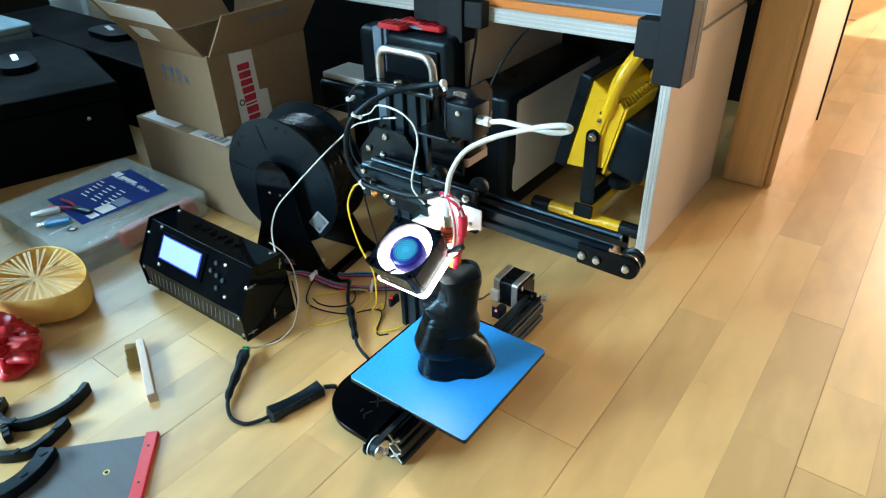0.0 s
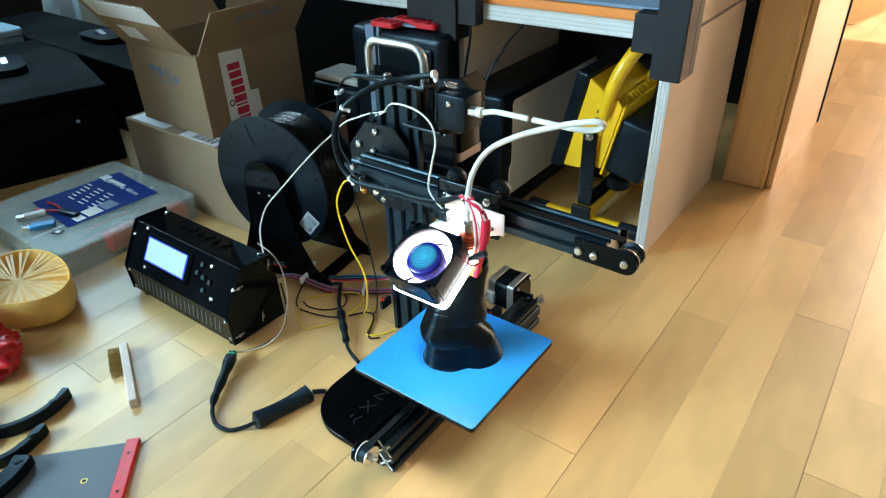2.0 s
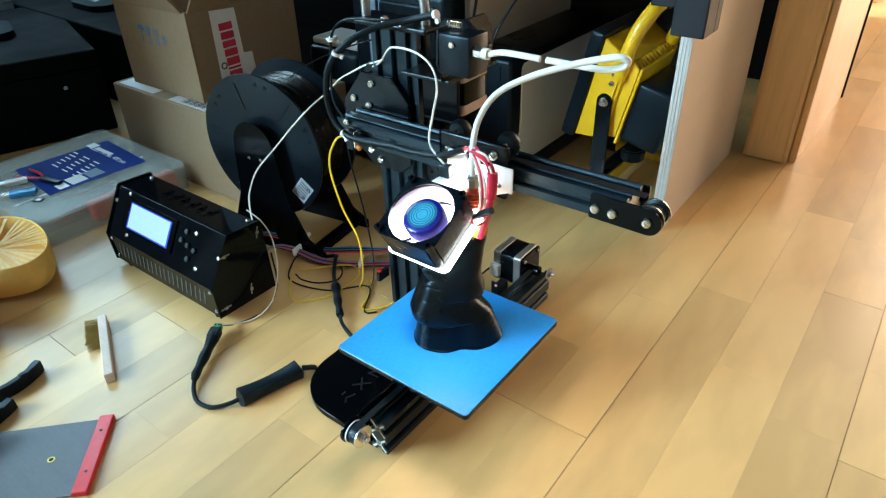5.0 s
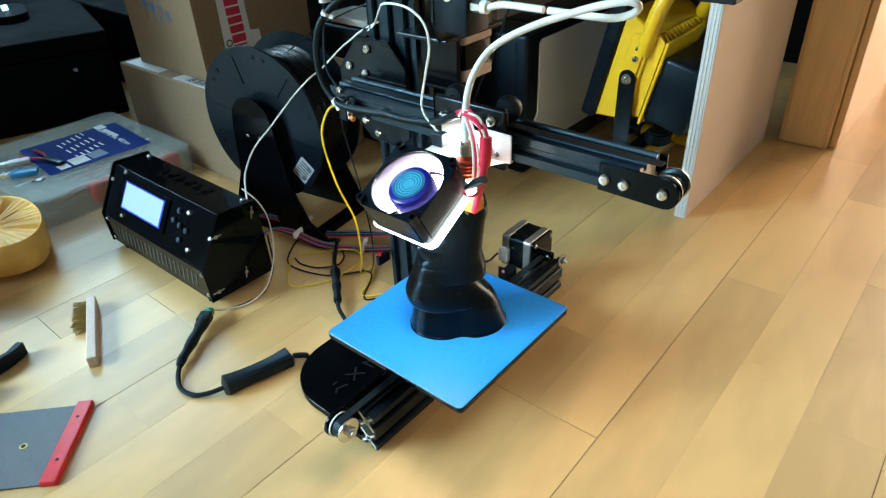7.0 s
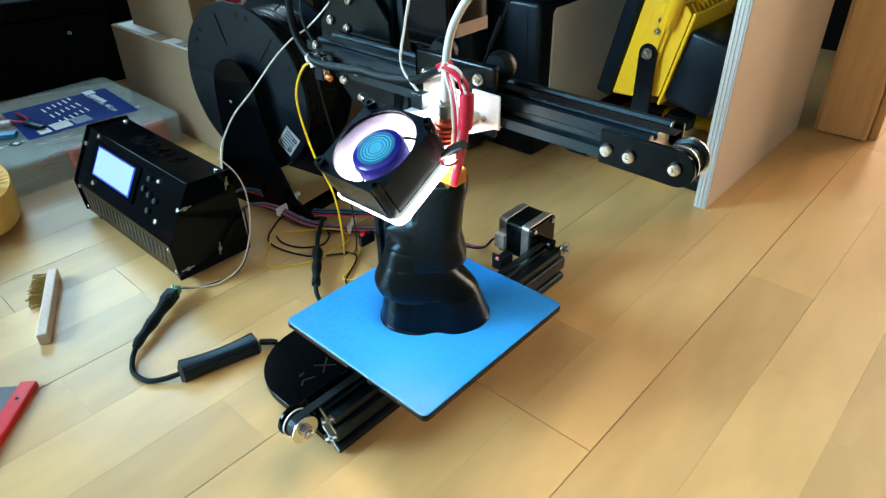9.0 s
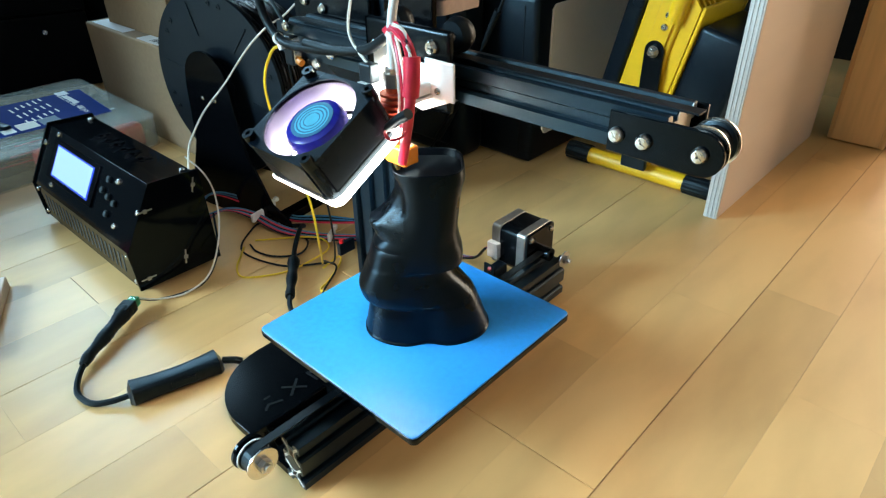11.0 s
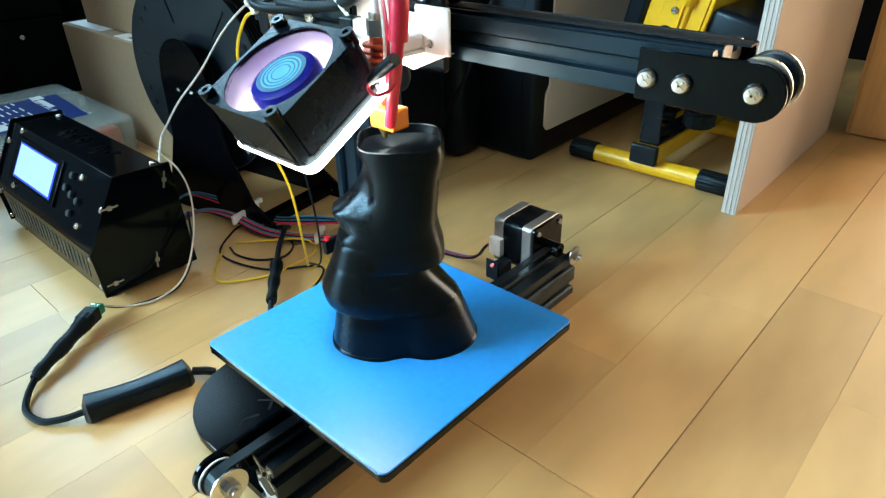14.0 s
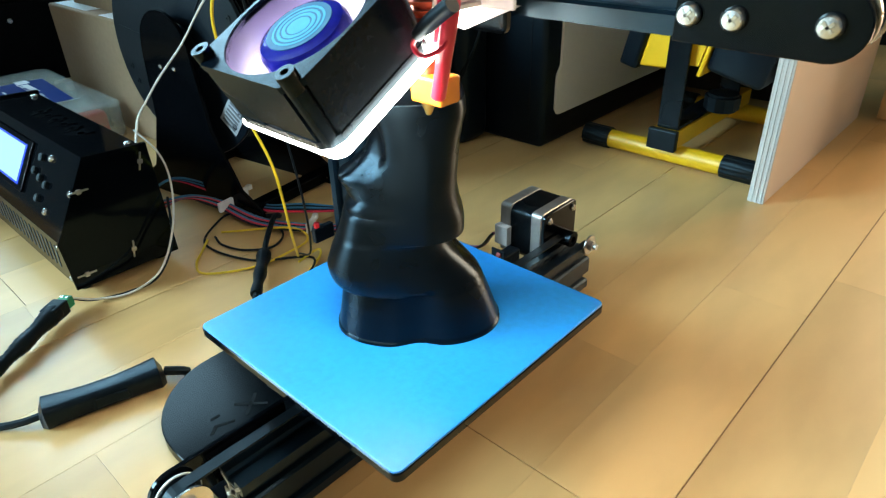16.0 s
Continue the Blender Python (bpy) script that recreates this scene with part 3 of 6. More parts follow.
def open_carton():
    x0, x1, y0, y1, z0, z1 = -0.815, -0.612, 0.292, 0.505, 0.1475, 0.288
    c = thing("open_carton", ((x0 + x1) / 2, (y0 + y1) / 2, z0), "brown cardboard carton with its flaps standing open", "carton")
    t = 0.004
    for b in ((x0, x1, y0, y0 + t, z0, z1), (x0, x1, y1 - t, y1, z0, z1), (x0, x0 + t, y0 + t, y1 - t, z0, z1), (x1 - t, x1, y0 + t, y1 - t, z0, z1)):
        part("wall", box(*b, 0.0006), "card", c)
    part("bottom", box(x0 + t, x1 - t, y0 + t, y1 - t, z0, z0 + t), "card_in", c)
    fl = part("flap", flap((x0 + 0.002, y0, z1), (x1 - 0.004, y0, z1), (-0.10, -0.55, 0.80), 0.10, skew=0.01), "card", c)
    fr = part("flap", flap((x1, y0 + 0.004, z1), (x1, y1 - 0.004, z1), (0.42, 0.05, 0.62), 0.085), "card", c)
    part("flap", flap((x1 - 0.004, y1, z1), (x0 + 0.004, y1, z1), (0.0, 0.25, 0.95), 0.10), "card_in", c)
    part("flap", flap((x0, y1 - 0.004, z1), (x0, y0 + 0.004, z1), (-0.65, 0.1, 0.6), 0.085), "card_in", c)
    # tape and sticker on the hinged flap
    o = Vector((-0.10, -0.55, 0.80)).normalized()
    n = Vector((x1 - x0, 0, 0)).cross(o).normalized() * 0.0036
    p = Vector((x0, y0, z1))
    part("packing_tape", flap(p + Vector((0.02, 0, 0)) + o * 0.066 + n * 0.9, p + Vector((0.20, 0, 0)) + o * 0.066 + n * 0.9, o, 0.035, 0.0006), "paper", c, "pale packing tape")
    part("sticker", flap(p + Vector((0.050, 0, 0)) + o * 0.020 + n * 0.9, p + Vector((0.105, 0, 0)) + o * 0.020 + n * 0.9, o, 0.028, 0.0006), "paper", c, "white shipping sticker")
    # handling marks on the front wall
    bx, bz = x0 + 0.068, z0 + 0.093
    for i in range(4):
        bm = bmesh.new()
        cx = bx + i * 0.021
        if i == 0:
            prism([(cx + 0.009 * math.cos(radians(a)), bz + 0.006 + 0.009 * math.sin(radians(a))) for a in range(0, 181, 20)], "y", y0 - 0.0004, y0 - 0.0001, into=bm)
            box(cx - 0.0007, cx + 0.0007, y0 - 0.0004, y0 - 0.0001, bz - 0.012, bz + 0.006, into=bm)
        elif i == 1:
            prism([(cx - 0.006, bz + 0.014), (cx + 0.006, bz + 0.014), (cx + 0.004, bz), (cx, bz - 0.003), (cx - 0.004, bz)], "y", y0 - 0.0004, y0 - 0.0001, into=bm)
            box(cx - 0.0007, cx + 0.0007, y0 - 0.0004, y0 - 0.0001, bz - 0.012, bz - 0.003, into=bm)
            box(cx - 0.004, cx + 0.004, y0 - 0.0004, y0 - 0.0001, bz - 0.014, bz - 0.012, into=bm)
        elif i == 2:
            for dx in (-0.004, 0.004):
                box(cx + dx - 0.001, cx + dx + 0.001, y0 - 0.0004, y0 - 0.0001, bz - 0.014, bz + 0.008, into=bm)
                prism([(cx + dx - 0.003, bz + 0.008), (cx + dx + 0.003, bz + 0.008), (cx + dx, bz + 0.014)], "y", y0 - 0.0004, y0 - 0.0001, into=bm)
        else:
            for a in range(0, 180, 45):
                mm = Matrix.Translation((cx, y0 - 0.00025, bz - 0.002)) @ Matrix.Rotation(radians(a), 4, "Y")
                box(-0.009, 0.009, -0.00015, 0.00015, -0.0006, 0.0006, m=mm, into=bm)
        part("handling_mark", bm, "ink_blue", c)
    # adhesive label strip with plain coloured marks on the side wall
    lx = x1 + 0.0006
    lab = part("label_strip", prism([(0.333, 0.1535), (0.404, 0.1535), (0.401, 0.206), (0.384, 0.208), (0.381, 0.280), (0.334, 0.283)], "x", x1 + 0.0002, lx), "paper", c, "white adhesive label strip")
    z = 0.160
    for i, h in enumerate((0.012, 0.016, 0.006, 0.015, 0.014, 0.013, 0.014, 0.014)):
        y = 0.3505 - (z - 0.160) * 0.05
        part("red_mark", prism(rounded(y, y + 0.025, z, z + h - 0.0028, 0.0012, 2), "x", lx + 0.0001, lx + 0.0004), "ink_red", lab)
        z += h
    part("grey_ring", lathe([(0.0035, 0), (0.0058, 0), (0.0058, 0.0003), (0.0035, 0.0003)], (lx + 0.0001, 0.3425, 0.196), (1, 0, 0), 18), "ink_grey", lab)
    turn = Matrix.Translation((0.0325, 0.002, 0.331)) @ Matrix.Translation((x1, 0, 0)) @ Matrix.Rotation(radians(34), 4, "Y") @ Matrix.Translation((0.0006, 0.352, 0))
    writing("JUST PACK", 0.020, turn @ Matrix(((0, 0, 1, 0), (1, 0, 0, 0), (0, 1, 0, 0), (0, 0, 0, 1))), "ink_blue", fr, "faded_print")


open_carton()


def flat_carton():
    x0, x1, y0, y1, z1 = -0.848, -0.50, 0.268, 0.50, 0.147
    c = thing("flat_carton", ((x0 + x1) / 2, (y0 + y1) / 2, 0), "closed brown cardboard carton with white labels on top", "carton")
    part("body", box(x0, x1, y0, y1, 0, z1, 0.0025), "card", c)
    part("label", box(x0 + 0.012, x0 + 0.118, y0 + 0.006, y0 + 0.036, z1 + 0.0001, z1 + 0.0006), "paper", c, "white address label")
    lab = part("label", box(x0 + 0.165, x0 + 0.265, y0 + 0.003, y0 + 0.035, z1 + 0.0001, z1 + 0.0006), "paper", c, "white barcode label")
    for i in range(12):
        part("barcode_bar", box(x0 + 0.195 + i * 0.005, x0 + 0.195 + i * 0.005 + (0.003 if i % 3 else 0.0015), y0 + 0.008, y0 + 0.026, z1 + 0.0007, z1 + 0.0009), "ink_grey", lab)
    part("tape", box(x0 + 0.02, x1 - 0.02, (y0 + y1) / 2 - 0.02, (y0 + y1) / 2 + 0.02, z1 + 0.0001, z1 + 0.0005), "card", c)


flat_carton()


def black_case(name, m, w, d, h, label, latch=None):
    """A black flight case with metal edges and a latch on top."""
    o = m.translation
    c = thing(name, o, label, "case", "black cases by the wall")
    part("body", box(0, w, 0, d, 0, h - 0.035, 0.004, m=m), "case", c)
    part("lid", box(-0.001, w + 0.001, -0.001, d + 0.001, h - 0.0335, h, 0.004, m=m), "case", c)
    if latch:
        a, e = latch
        pad = part("latch_pad", prism(rounded(a, a + 0.15, e, e + 0.075, 0.037, 8), "z", h + 0.0002, h + 0.014, 0.003, m=m), "black_plastic", c, smooth=True)
        part("latch_clip", prism([(a + 0.045, h + 0.0145), (a + 0.058, h + 0.022), (a + 0.085, h + 0.0145)], "y", e + 0.030, e + 0.044, 0.001, m=m), "brushed", pad, "bright metal clip")
    part("rivet", cyl(m @ Vector((w + 0.001, d * 0.80, h * 0.62)), m @ Vector((w + 0.003, d * 0.80, h * 0.62)), 0.004, 10), "steel", c)
    return c


black_case("black_case", Matrix.Translation((-1.53, 0.49, 0)) @ Matrix.Rotation(radians(-17), 4, "Z") @ Matrix.Translation((0, -0.36, 0)), 0.535, 0.36, 0.165, "low black case with an oval latch on its lid", (0.19, 0.175))
black_case("black_case", Matrix.Translation((-1.90, 0.445, 0)) @ Matrix.Rotation(radians(-2), 4, "Z"), 0.98, 0.18, 0.168, "long black case with an oval latch on its lid", (0.455, 0.065))


def toolbox():
    c = thing("strapped_case", (-0.36, 0.55, 0), "black hard case held shut by a grey strap with red buckles", "case")
    part("shell", box(-0.472, -0.276, 0.50, 0.553, 0, 0.313, 0.014, seg=4), "black_plastic", c, smooth=True)
    part("ridge", box(-0.405, -0.295, 0.495, 0.5005, 0.02, 0.293, 0.004), "black_plastic", c)
    part("strap", box(-0.432, -0.413, 0.4965, 0.5565, 0.0, 0.3165, 0.001), "strap", c, "grey webbing strap")
    part("strap", box(-0.408, -0.402, 0.4972, 0.5565, 0.0, 0.3160, 0.001), "strap", c, "grey webbing strap")
    for x, y, w in ((-0.392, 0.506, 0.05), (-0.372, 0.538, 0.052), (-0.328, 0.530, 0.048)):
        bm = prism(rounded(x - w / 2, x + w / 2, y - 0.014, y + 0.014, 0.006, 3), "z", 0.3168, 0.325, 0.001)
        b = part("buckle", bm, "red_pla", c, "red plastic buckle")
        for i in range(4):
            part("grip_rib", box(x - w / 2 + 0.008 + i * 0.011, x - w / 2 + 0.0105 + i * 0.011, y - 0.011, y + 0.011, 0.3252, 0.3266), "red_pla", b)
    part("strap_end", box(-0.40, -0.34, 0.515, 0.53, 0.3168, 0.3205, 0.001), "strap", c)


toolbox()
sm = thing("small_case", (-0.55, 0.56, 0), "small black case with a grey lid", "case")
part("body", box(-0.60, -0.475, 0.51, 0.60, 0, 0.195, 0.012, seg=3), "black_plastic", sm, smooth=True)
part("lid", box(-0.592, -0.483, 0.518, 0.592, 0.1955, 0.208, 0.004), "grey_panel", sm, "grey lid")

bm = bmesh.new()
bmesh.ops.create_grid(bm, x_segments=26, y_segments=20, size=0.5)
for v in bm.verts:
    u, s = v.co.x, v.co.y + 0.5
    ang = u * 2.6
    r = 0.17 * (1 - 0.35 * s) + 0.018 * noise.noise((u * 9, s * 2.5, 0.3)) + 0.010 * math.sin(u * 34)
    v.co = Vector((-1.86 + 1.35 * r * math.sin(ang), 0.80 - r * math.cos(ang), 0.005 + 0.42 * s))
bmesh.ops.solidify(bm, geom=bm.faces[:], thickness=0.003)
solid("plastic_bag", bm, "bag", "crumpled pale plastic bag standing on the floor", "bag", smooth=True)
lid = thing("pale_crate", (-1.80, 0.385, 0), "pale blue plastic crate with a lid beside the black cases", "crate")
part("crate_body", box(-2.00, -1.595, 0.335, 0.435, 0.0, 0.172, 0.006), "pale_lid", lid)
part("crate_lid", prism(rounded(-2.006, -1.588, 0.328, 0.441, 0.02), "z", 0.1725, 0.190, 0.003), "pale_lid", lid, "pale blue lid")


# ---- the printer ----
BED_Z = 0.0795
FAN_TILT = 29.0
printer = thing("desktop_printer", (0, 0, 0), "small black open-frame desktop 3D printer with a blue bed", "3D printer")


def base_and_rail():
    base = [(-0.016, 0.0225), (-0.016, 0.275), (-0.140, 0.275)] + [(-0.081 + 0.059 * math.cos(radians(a)), 0.081 + 0.0585 * math.sin(radians(a))) for a in range(180, 271, 9)]
    b = part("base_plate", prism(base, "z", 0.0, 0.0075, 0.0006), "dull_acrylic", printer, "glossy black acrylic base plate", smooth=True)
    # cut marks in the plate: plain recess bars
    for p, q in (((-0.074, 0.044), (-0.078, 0.049)), ((-0.078, 0.049), (-0.074, 0.059)), ((-0.085, 0.050), (-0.085, 0.055)), ((-0.086, 0.067), (-0.072, 0.081)), ((-0.073, 0.067), (-0.085, 0.081)), ((-0.085, 0.091), (-0.072, 0.092)), ((-0.084, 0.092), (-0.074, 0.105)), ((-0.085, 0.105), (-0.072, 0.106))):
        p, q = Vector((*p, 0.0076)), Vector((*q, 0.0076))
        mm = Matrix.Translation((p + q) / 2) @ (q - p).to_track_quat("X", "Z").to_matrix().to_4x4()
        w = (q - p).length / 2 + 0.0004
        part("recess_bar", box(-w, w, -0.0010, 0.0010, -0.0002, 0.0002, m=mm), "recess", b)
    out = [(p[0] - 0.006, p[1] + 0.0225) for p in profile_outline(0.020, 0.040)]
    rail = part("bed_rail", prism(out, "y", 0.0218, 0.331), "black_alu", printer, "black slotted aluminium rail")
    for cz in (0.0125, 0.0325):
        for a in (45, 135):
            mm = Matrix.Translation((-0.006, 0.0216, cz)) @ Matrix.Rotation(radians(a), 4, "Y")
            part("sawn_web", box(-0.0115, 0.0115, -0.0001, 0.0001, -0.0010, 0.0010, m=mm), "sawn", rail, "bright sawn web of the rail end")
        part("sawn_core", box(-0.0092, -0.0028, 0.0215, 0.0217, cz - 0.0032, cz + 0.0032), "sawn", rail)
    for y in (0.05, 0.30):
        part("foot", cyl((-0.006, y, 0.0), (-0.006, y, 0.0027), 0.007, 14), "rubber", printer)
    # front idler
    plate = [(0.064, 0.031), (0.064, 0.055)] + [(0.0 + 0.0125 * math.cos(radians(a)), 0.043 + 0.0125 * math.sin(radians(a))) for a in range(90, 271, 15)]
    part("idler_plate", prism(plate, "x", -0.0205, -0.0175, 0.0005), "black_acrylic", printer, smooth=True)
    w = part("front_pulley", lathe([(0.0025, -0.0145), (0.0108, -0.0145), (0.0108, -0.0135), (0.0085, -0.0128), (0.0085, -0.0062), (0.0108, -0.0056), (0.0108, -0.0046), (0.0025, -0.0046)], (0, 0, 0.043), (1, 0, 0), 32), "black_plastic", printer, smooth=True)
    part("washer", lathe([(0.0025, -0.0043), (0.0112, -0.0043), (0.0112, -0.0030), (0.0025, -0.0030)], (0, 0, 0.043), (1, 0, 0), 32), "steel", w, "bright steel disc")
    part("flange", lathe([(0.0095, -0.0152), (0.0116, -0.0152), (0.0116, -0.0143), (0.0095, -0.0143)], (0, 0, 0.043), (1, 0, 0), 32), "white_metal", w)
    bm = cyl((-0.0205, 0, 0.043), (0.0005, 0, 0.043), 0.0026, 12)
    cyl((-0.003, 0, 0.043), (0.0012, 0, 0.043), 0.0048, 6, into=bm)
    cyl((0.0012, 0, 0.043), (0.0034, 0, 0.043), 0.0026, 12, into=bm)
    part("axle_bolt", bm, "brushed", w)
    bm = box(-0.0128, -0.0064, 0.0, 0.316, 0.0518, 0.0530)
    for k in range(12):
        a0, a1 = radians(90 + 15 * k), radians(105 + 15 * k)
        mm = [(0.0088 * math.cos(a), 0.043 + 0.0088 * math.sin(a)) for a in (a0, a1)]
        mo = [(0.0100 * math.cos(a), 0.043 + 0.0100 * math.sin(a)) for a in (a1, a0)]
        prism([*mm, *mo], "x", -0.0128, -0.0064, into=bm)
    part("drive_belt", bm, "rubber", printer, "flat black toothed drive belt")
    # bed motor at the rear
    my, mz = 0.3145, 0.052
    cap = rounded(my - 0.021, my + 0.021, mz - 0.021, mz + 0.021, 0.0035, 3)
    body = rounded(my - 0.021, my + 0.021, mz - 0.021, mz + 0.021, 0.006, 3)
    mot = part("bed_motor", prism(body, "x", -0.0455, -0.0270), "black_steel", printer, "black stepper motor with bright end caps", smooth=True)
    part("end_cap", prism(cap, "x", -0.0268, -0.0175, 0.0006), "motor_cap", mot, "bright cast end cap")
    part("end_cap", prism(cap, "x", -0.0555, -0.0458, 0.0006), "motor_cap", mot, "bright cast end cap")
    part("face_plate", prism(cap, "x", -0.0172, -0.0142, 0.0006), "black_acrylic", mot)
    for dy in (-0.0155, 0.0155):
        part("screw", screw_head((-0.0141, my + dy, mz + 0.0155), (1, 0, 0), 0.0027), "steel", mot)
    part("connector", box(-0.056, -0.044, my - 0.0272, my - 0.0213, mz - 0.012, mz + 0.004, 0.0006), "zip", mot, "white cable connector")
    part("shaft_pulley", lathe([(0.0022, 0), (0.0062, 0), (0.0062, 0.012), (0.0022, 0.012)], (-0.0140, my, mz - 0.002), (1, 0, 0), 20), "black_steel", mot, smooth=True)
    bm = lathe([(0.0001, -0.0016), (0.0078, -0.0016), (0.0078, -0.0004), (0.0001, -0.0004)], (0.006, 0.327, 0.0425), (1, 0, 0), 24, closed=False)
    cyl((0.0056, 0.327, 0.0425), (0.0086, 0.327, 0.0425), 0.0042, 6, into=bm)
    cyl((0.0086, 0.327, 0.0425), (0.0115, 0.327, 0.0425), 0.0022, 10, into=bm)
    part("axle_bolt", bm, "brushed", printer, "bright washer and bolt", smooth=True)
    sw = part("limit_switch", box(-0.030, -0.020, 0.254, 0.272, 0.042, 0.054, 0.0008), "black_plastic", printer, "small black limit switch")
    part("lever", box(-0.031, -0.020, 0.2525, 0.2535, 0.043, 0.060), "black_plastic", sw)
    part("red_button", cyl((-0.024, 0.254, 0.0545), (-0.024, 0.251, 0.057), 0.0018, 10), "red_pla", sw, "small red lamp")


base_and_rail()


def column():
    cx, y0, y1 = -0.119, 0.205, 0.226
    out = [(p[0] + cx, p[1] + (y0 + y1) / 2) for p in profile_outline(0.058, 0.021, pitch=0.0195)]
    col = part("column", prism(out, "z", 0.0078, 0.349), "black_alu", printer, "black slotted aluminium column")
    top = part("top_plate", box(-0.172, -0.072, 0.196, 0.236, 0.3495, 0.3545, 0.0012), "black_steel", printer)
    for x in (-0.131, -0.108):
        part("screw", screw_head((x, 0.208, 0.3547), (0, 0, 1), 0.0046), "steel", top)
    part("handle", tube([(-0.162, 0.215, 0.3545), (-0.162, 0.215, 0.372), (-0.1605, 0.215, 0.381), (-0.154, 0.215, 0.3865), (-0.144, 0.215, 0.388), (-0.108, 0.215, 0.388), (-0.096, 0.215, 0.3865), (-0.089, 0.215, 0.380), (-0.0865, 0.215, 0.371), (-0.086, 0.215, 0.3545)], 0.0046, 12), "brushed", printer, "brushed steel carrying handle", smooth=True)
    # plate that rides the column and carries the arm
    zp = [(-0.188, 0.232), (-0.188, 0.268), (-0.160, 0.302), (-0.118, 0.302), (-0.098, 0.280), (-0.098, 0.212), (-0.112, 0.200), (-0.150, 0.200)]
    ride = part("lift_plate", prism(zp, "y", 0.197, 0.2005, 0.0008), "black_steel", printer, "black lift plate with wheels")
    for x, z in ((-0.145, 0.292), (-0.1505, 0.268), (-0.172, 0.272), (-0.140, 0.209)):
        part("screw", screw_head((x, 0.1968, z), (0, -1, 0), 0.0042), "steel", ride)
    for x, z in ((-0.158, 0.297), (-0.082, 0.297), (-0.158, 0.205), (-0.082, 0.205)):
        part("wheel", lathe([(0.003, -0.0045), (0.009, -0.0045), (0.0115, -0.001), (0.0115, 0.001), (0.009, 0.0045), (0.003, 0.0045)], (x, 0.2155, z), (0, 1, 0), 24), "rubber", ride, smooth=True)
    # limit switch beside the column's foot
    sw = part("limit_switch", box(-0.154, -0.149, 0.186, 0.204, 0.048, 0.060, 0.0008), "black_plastic", printer, "small black limit switch")
    part("red_button", cyl((-0.1515, 0.190, 0.0603), (-0.1515, 0.190, 0.0640), 0.0022, 10), "red_pla", sw, "small red lamp")
    # feeder and its motor
    cap = rounded(-0.082, -0.039, 0.2095, 0.2525, 0.004, 3)
    fm = part("feeder_motor", prism(rounded(-0.082, -0.039, 0.2095, 0.2525, 0.006, 3), "z", 0.2852, 0.3068), "black_acrylic", printer, "black feeder stepper motor with tan caps", smooth=True)
    part("end_cap", prism(cap, "z", 0.2750, 0.2850, 0.0006), "tan_cap", fm, "tan cast end cap")
    part("end_cap", prism(cap, "z", 0.3070, 0.3165, 0.0006), "tan_cap", fm, "tan cast end cap")
    part("front_cover", box(-0.0845, -0.0420, 0.2045, 0.2090, 0.266, 0.3168, 0.0008), "dull_acrylic", fm, "black acrylic cover plate")
    part("mount_plate", box(-0.086, -0.030, 0.176, 0.2535, 0.3170, 0.3205, 0.0008), "black_steel", fm)
    part("side_plate", prism([(0.176, 0.3170), (0.2535, 0.3170), (0.2535, 0.352), (0.240, 0.366), (0.170, 0.366), (0.168, 0.336)], "x", -0.0385, -0.0355, 0.0006), "black_steel", fm)
    fb = part("feeder_block", box(-0.0352, -0.0025, 0.168, 0.1970, 0.3290, 0.3640, 0.002), "black_plastic", printer, "black filament feeder block", smooth=True)
    part("feeder_lever", prism([(-0.062, 0.336), (-0.006, 0.332), (-0.004, 0.350), (-0.030, 0.368), (-0.056, 0.366)], "y", 0.199, 0.206, 0.001), "black_plastic", fb)
    part("spring", tube([(-0.036 + 0.014 * i / 40, 0.184 + 0.0028 * math.cos(i * 0.9), 0.3680 + 0.0028 * math.sin(i * 0.9)) for i in range(41)], 0.0006, 5, 1), "steel", fb, smooth=True)
    part("screw", screw_head((-0.020, 0.1676, 0.3560), (0, -1, 0), 0.0030), "steel", fb)
    bm = cyl((-0.002, 0.176, 0.351), (0.006, 0.176, 0.351), 0.0052, 6)
    part("fitting", bm, "brushed", fb, "bright tube fitting")
    part("collar", cyl((0.0062, 0.176, 0.351), (0.0115, 0.176, 0.351), 0.0048, 14), "ptfe", fb)


column()

ARM_Y0, ARM_Y1, ARM_Z0, ARM_Z1 = 0.163, 0.195, 0.2408, 0.2630


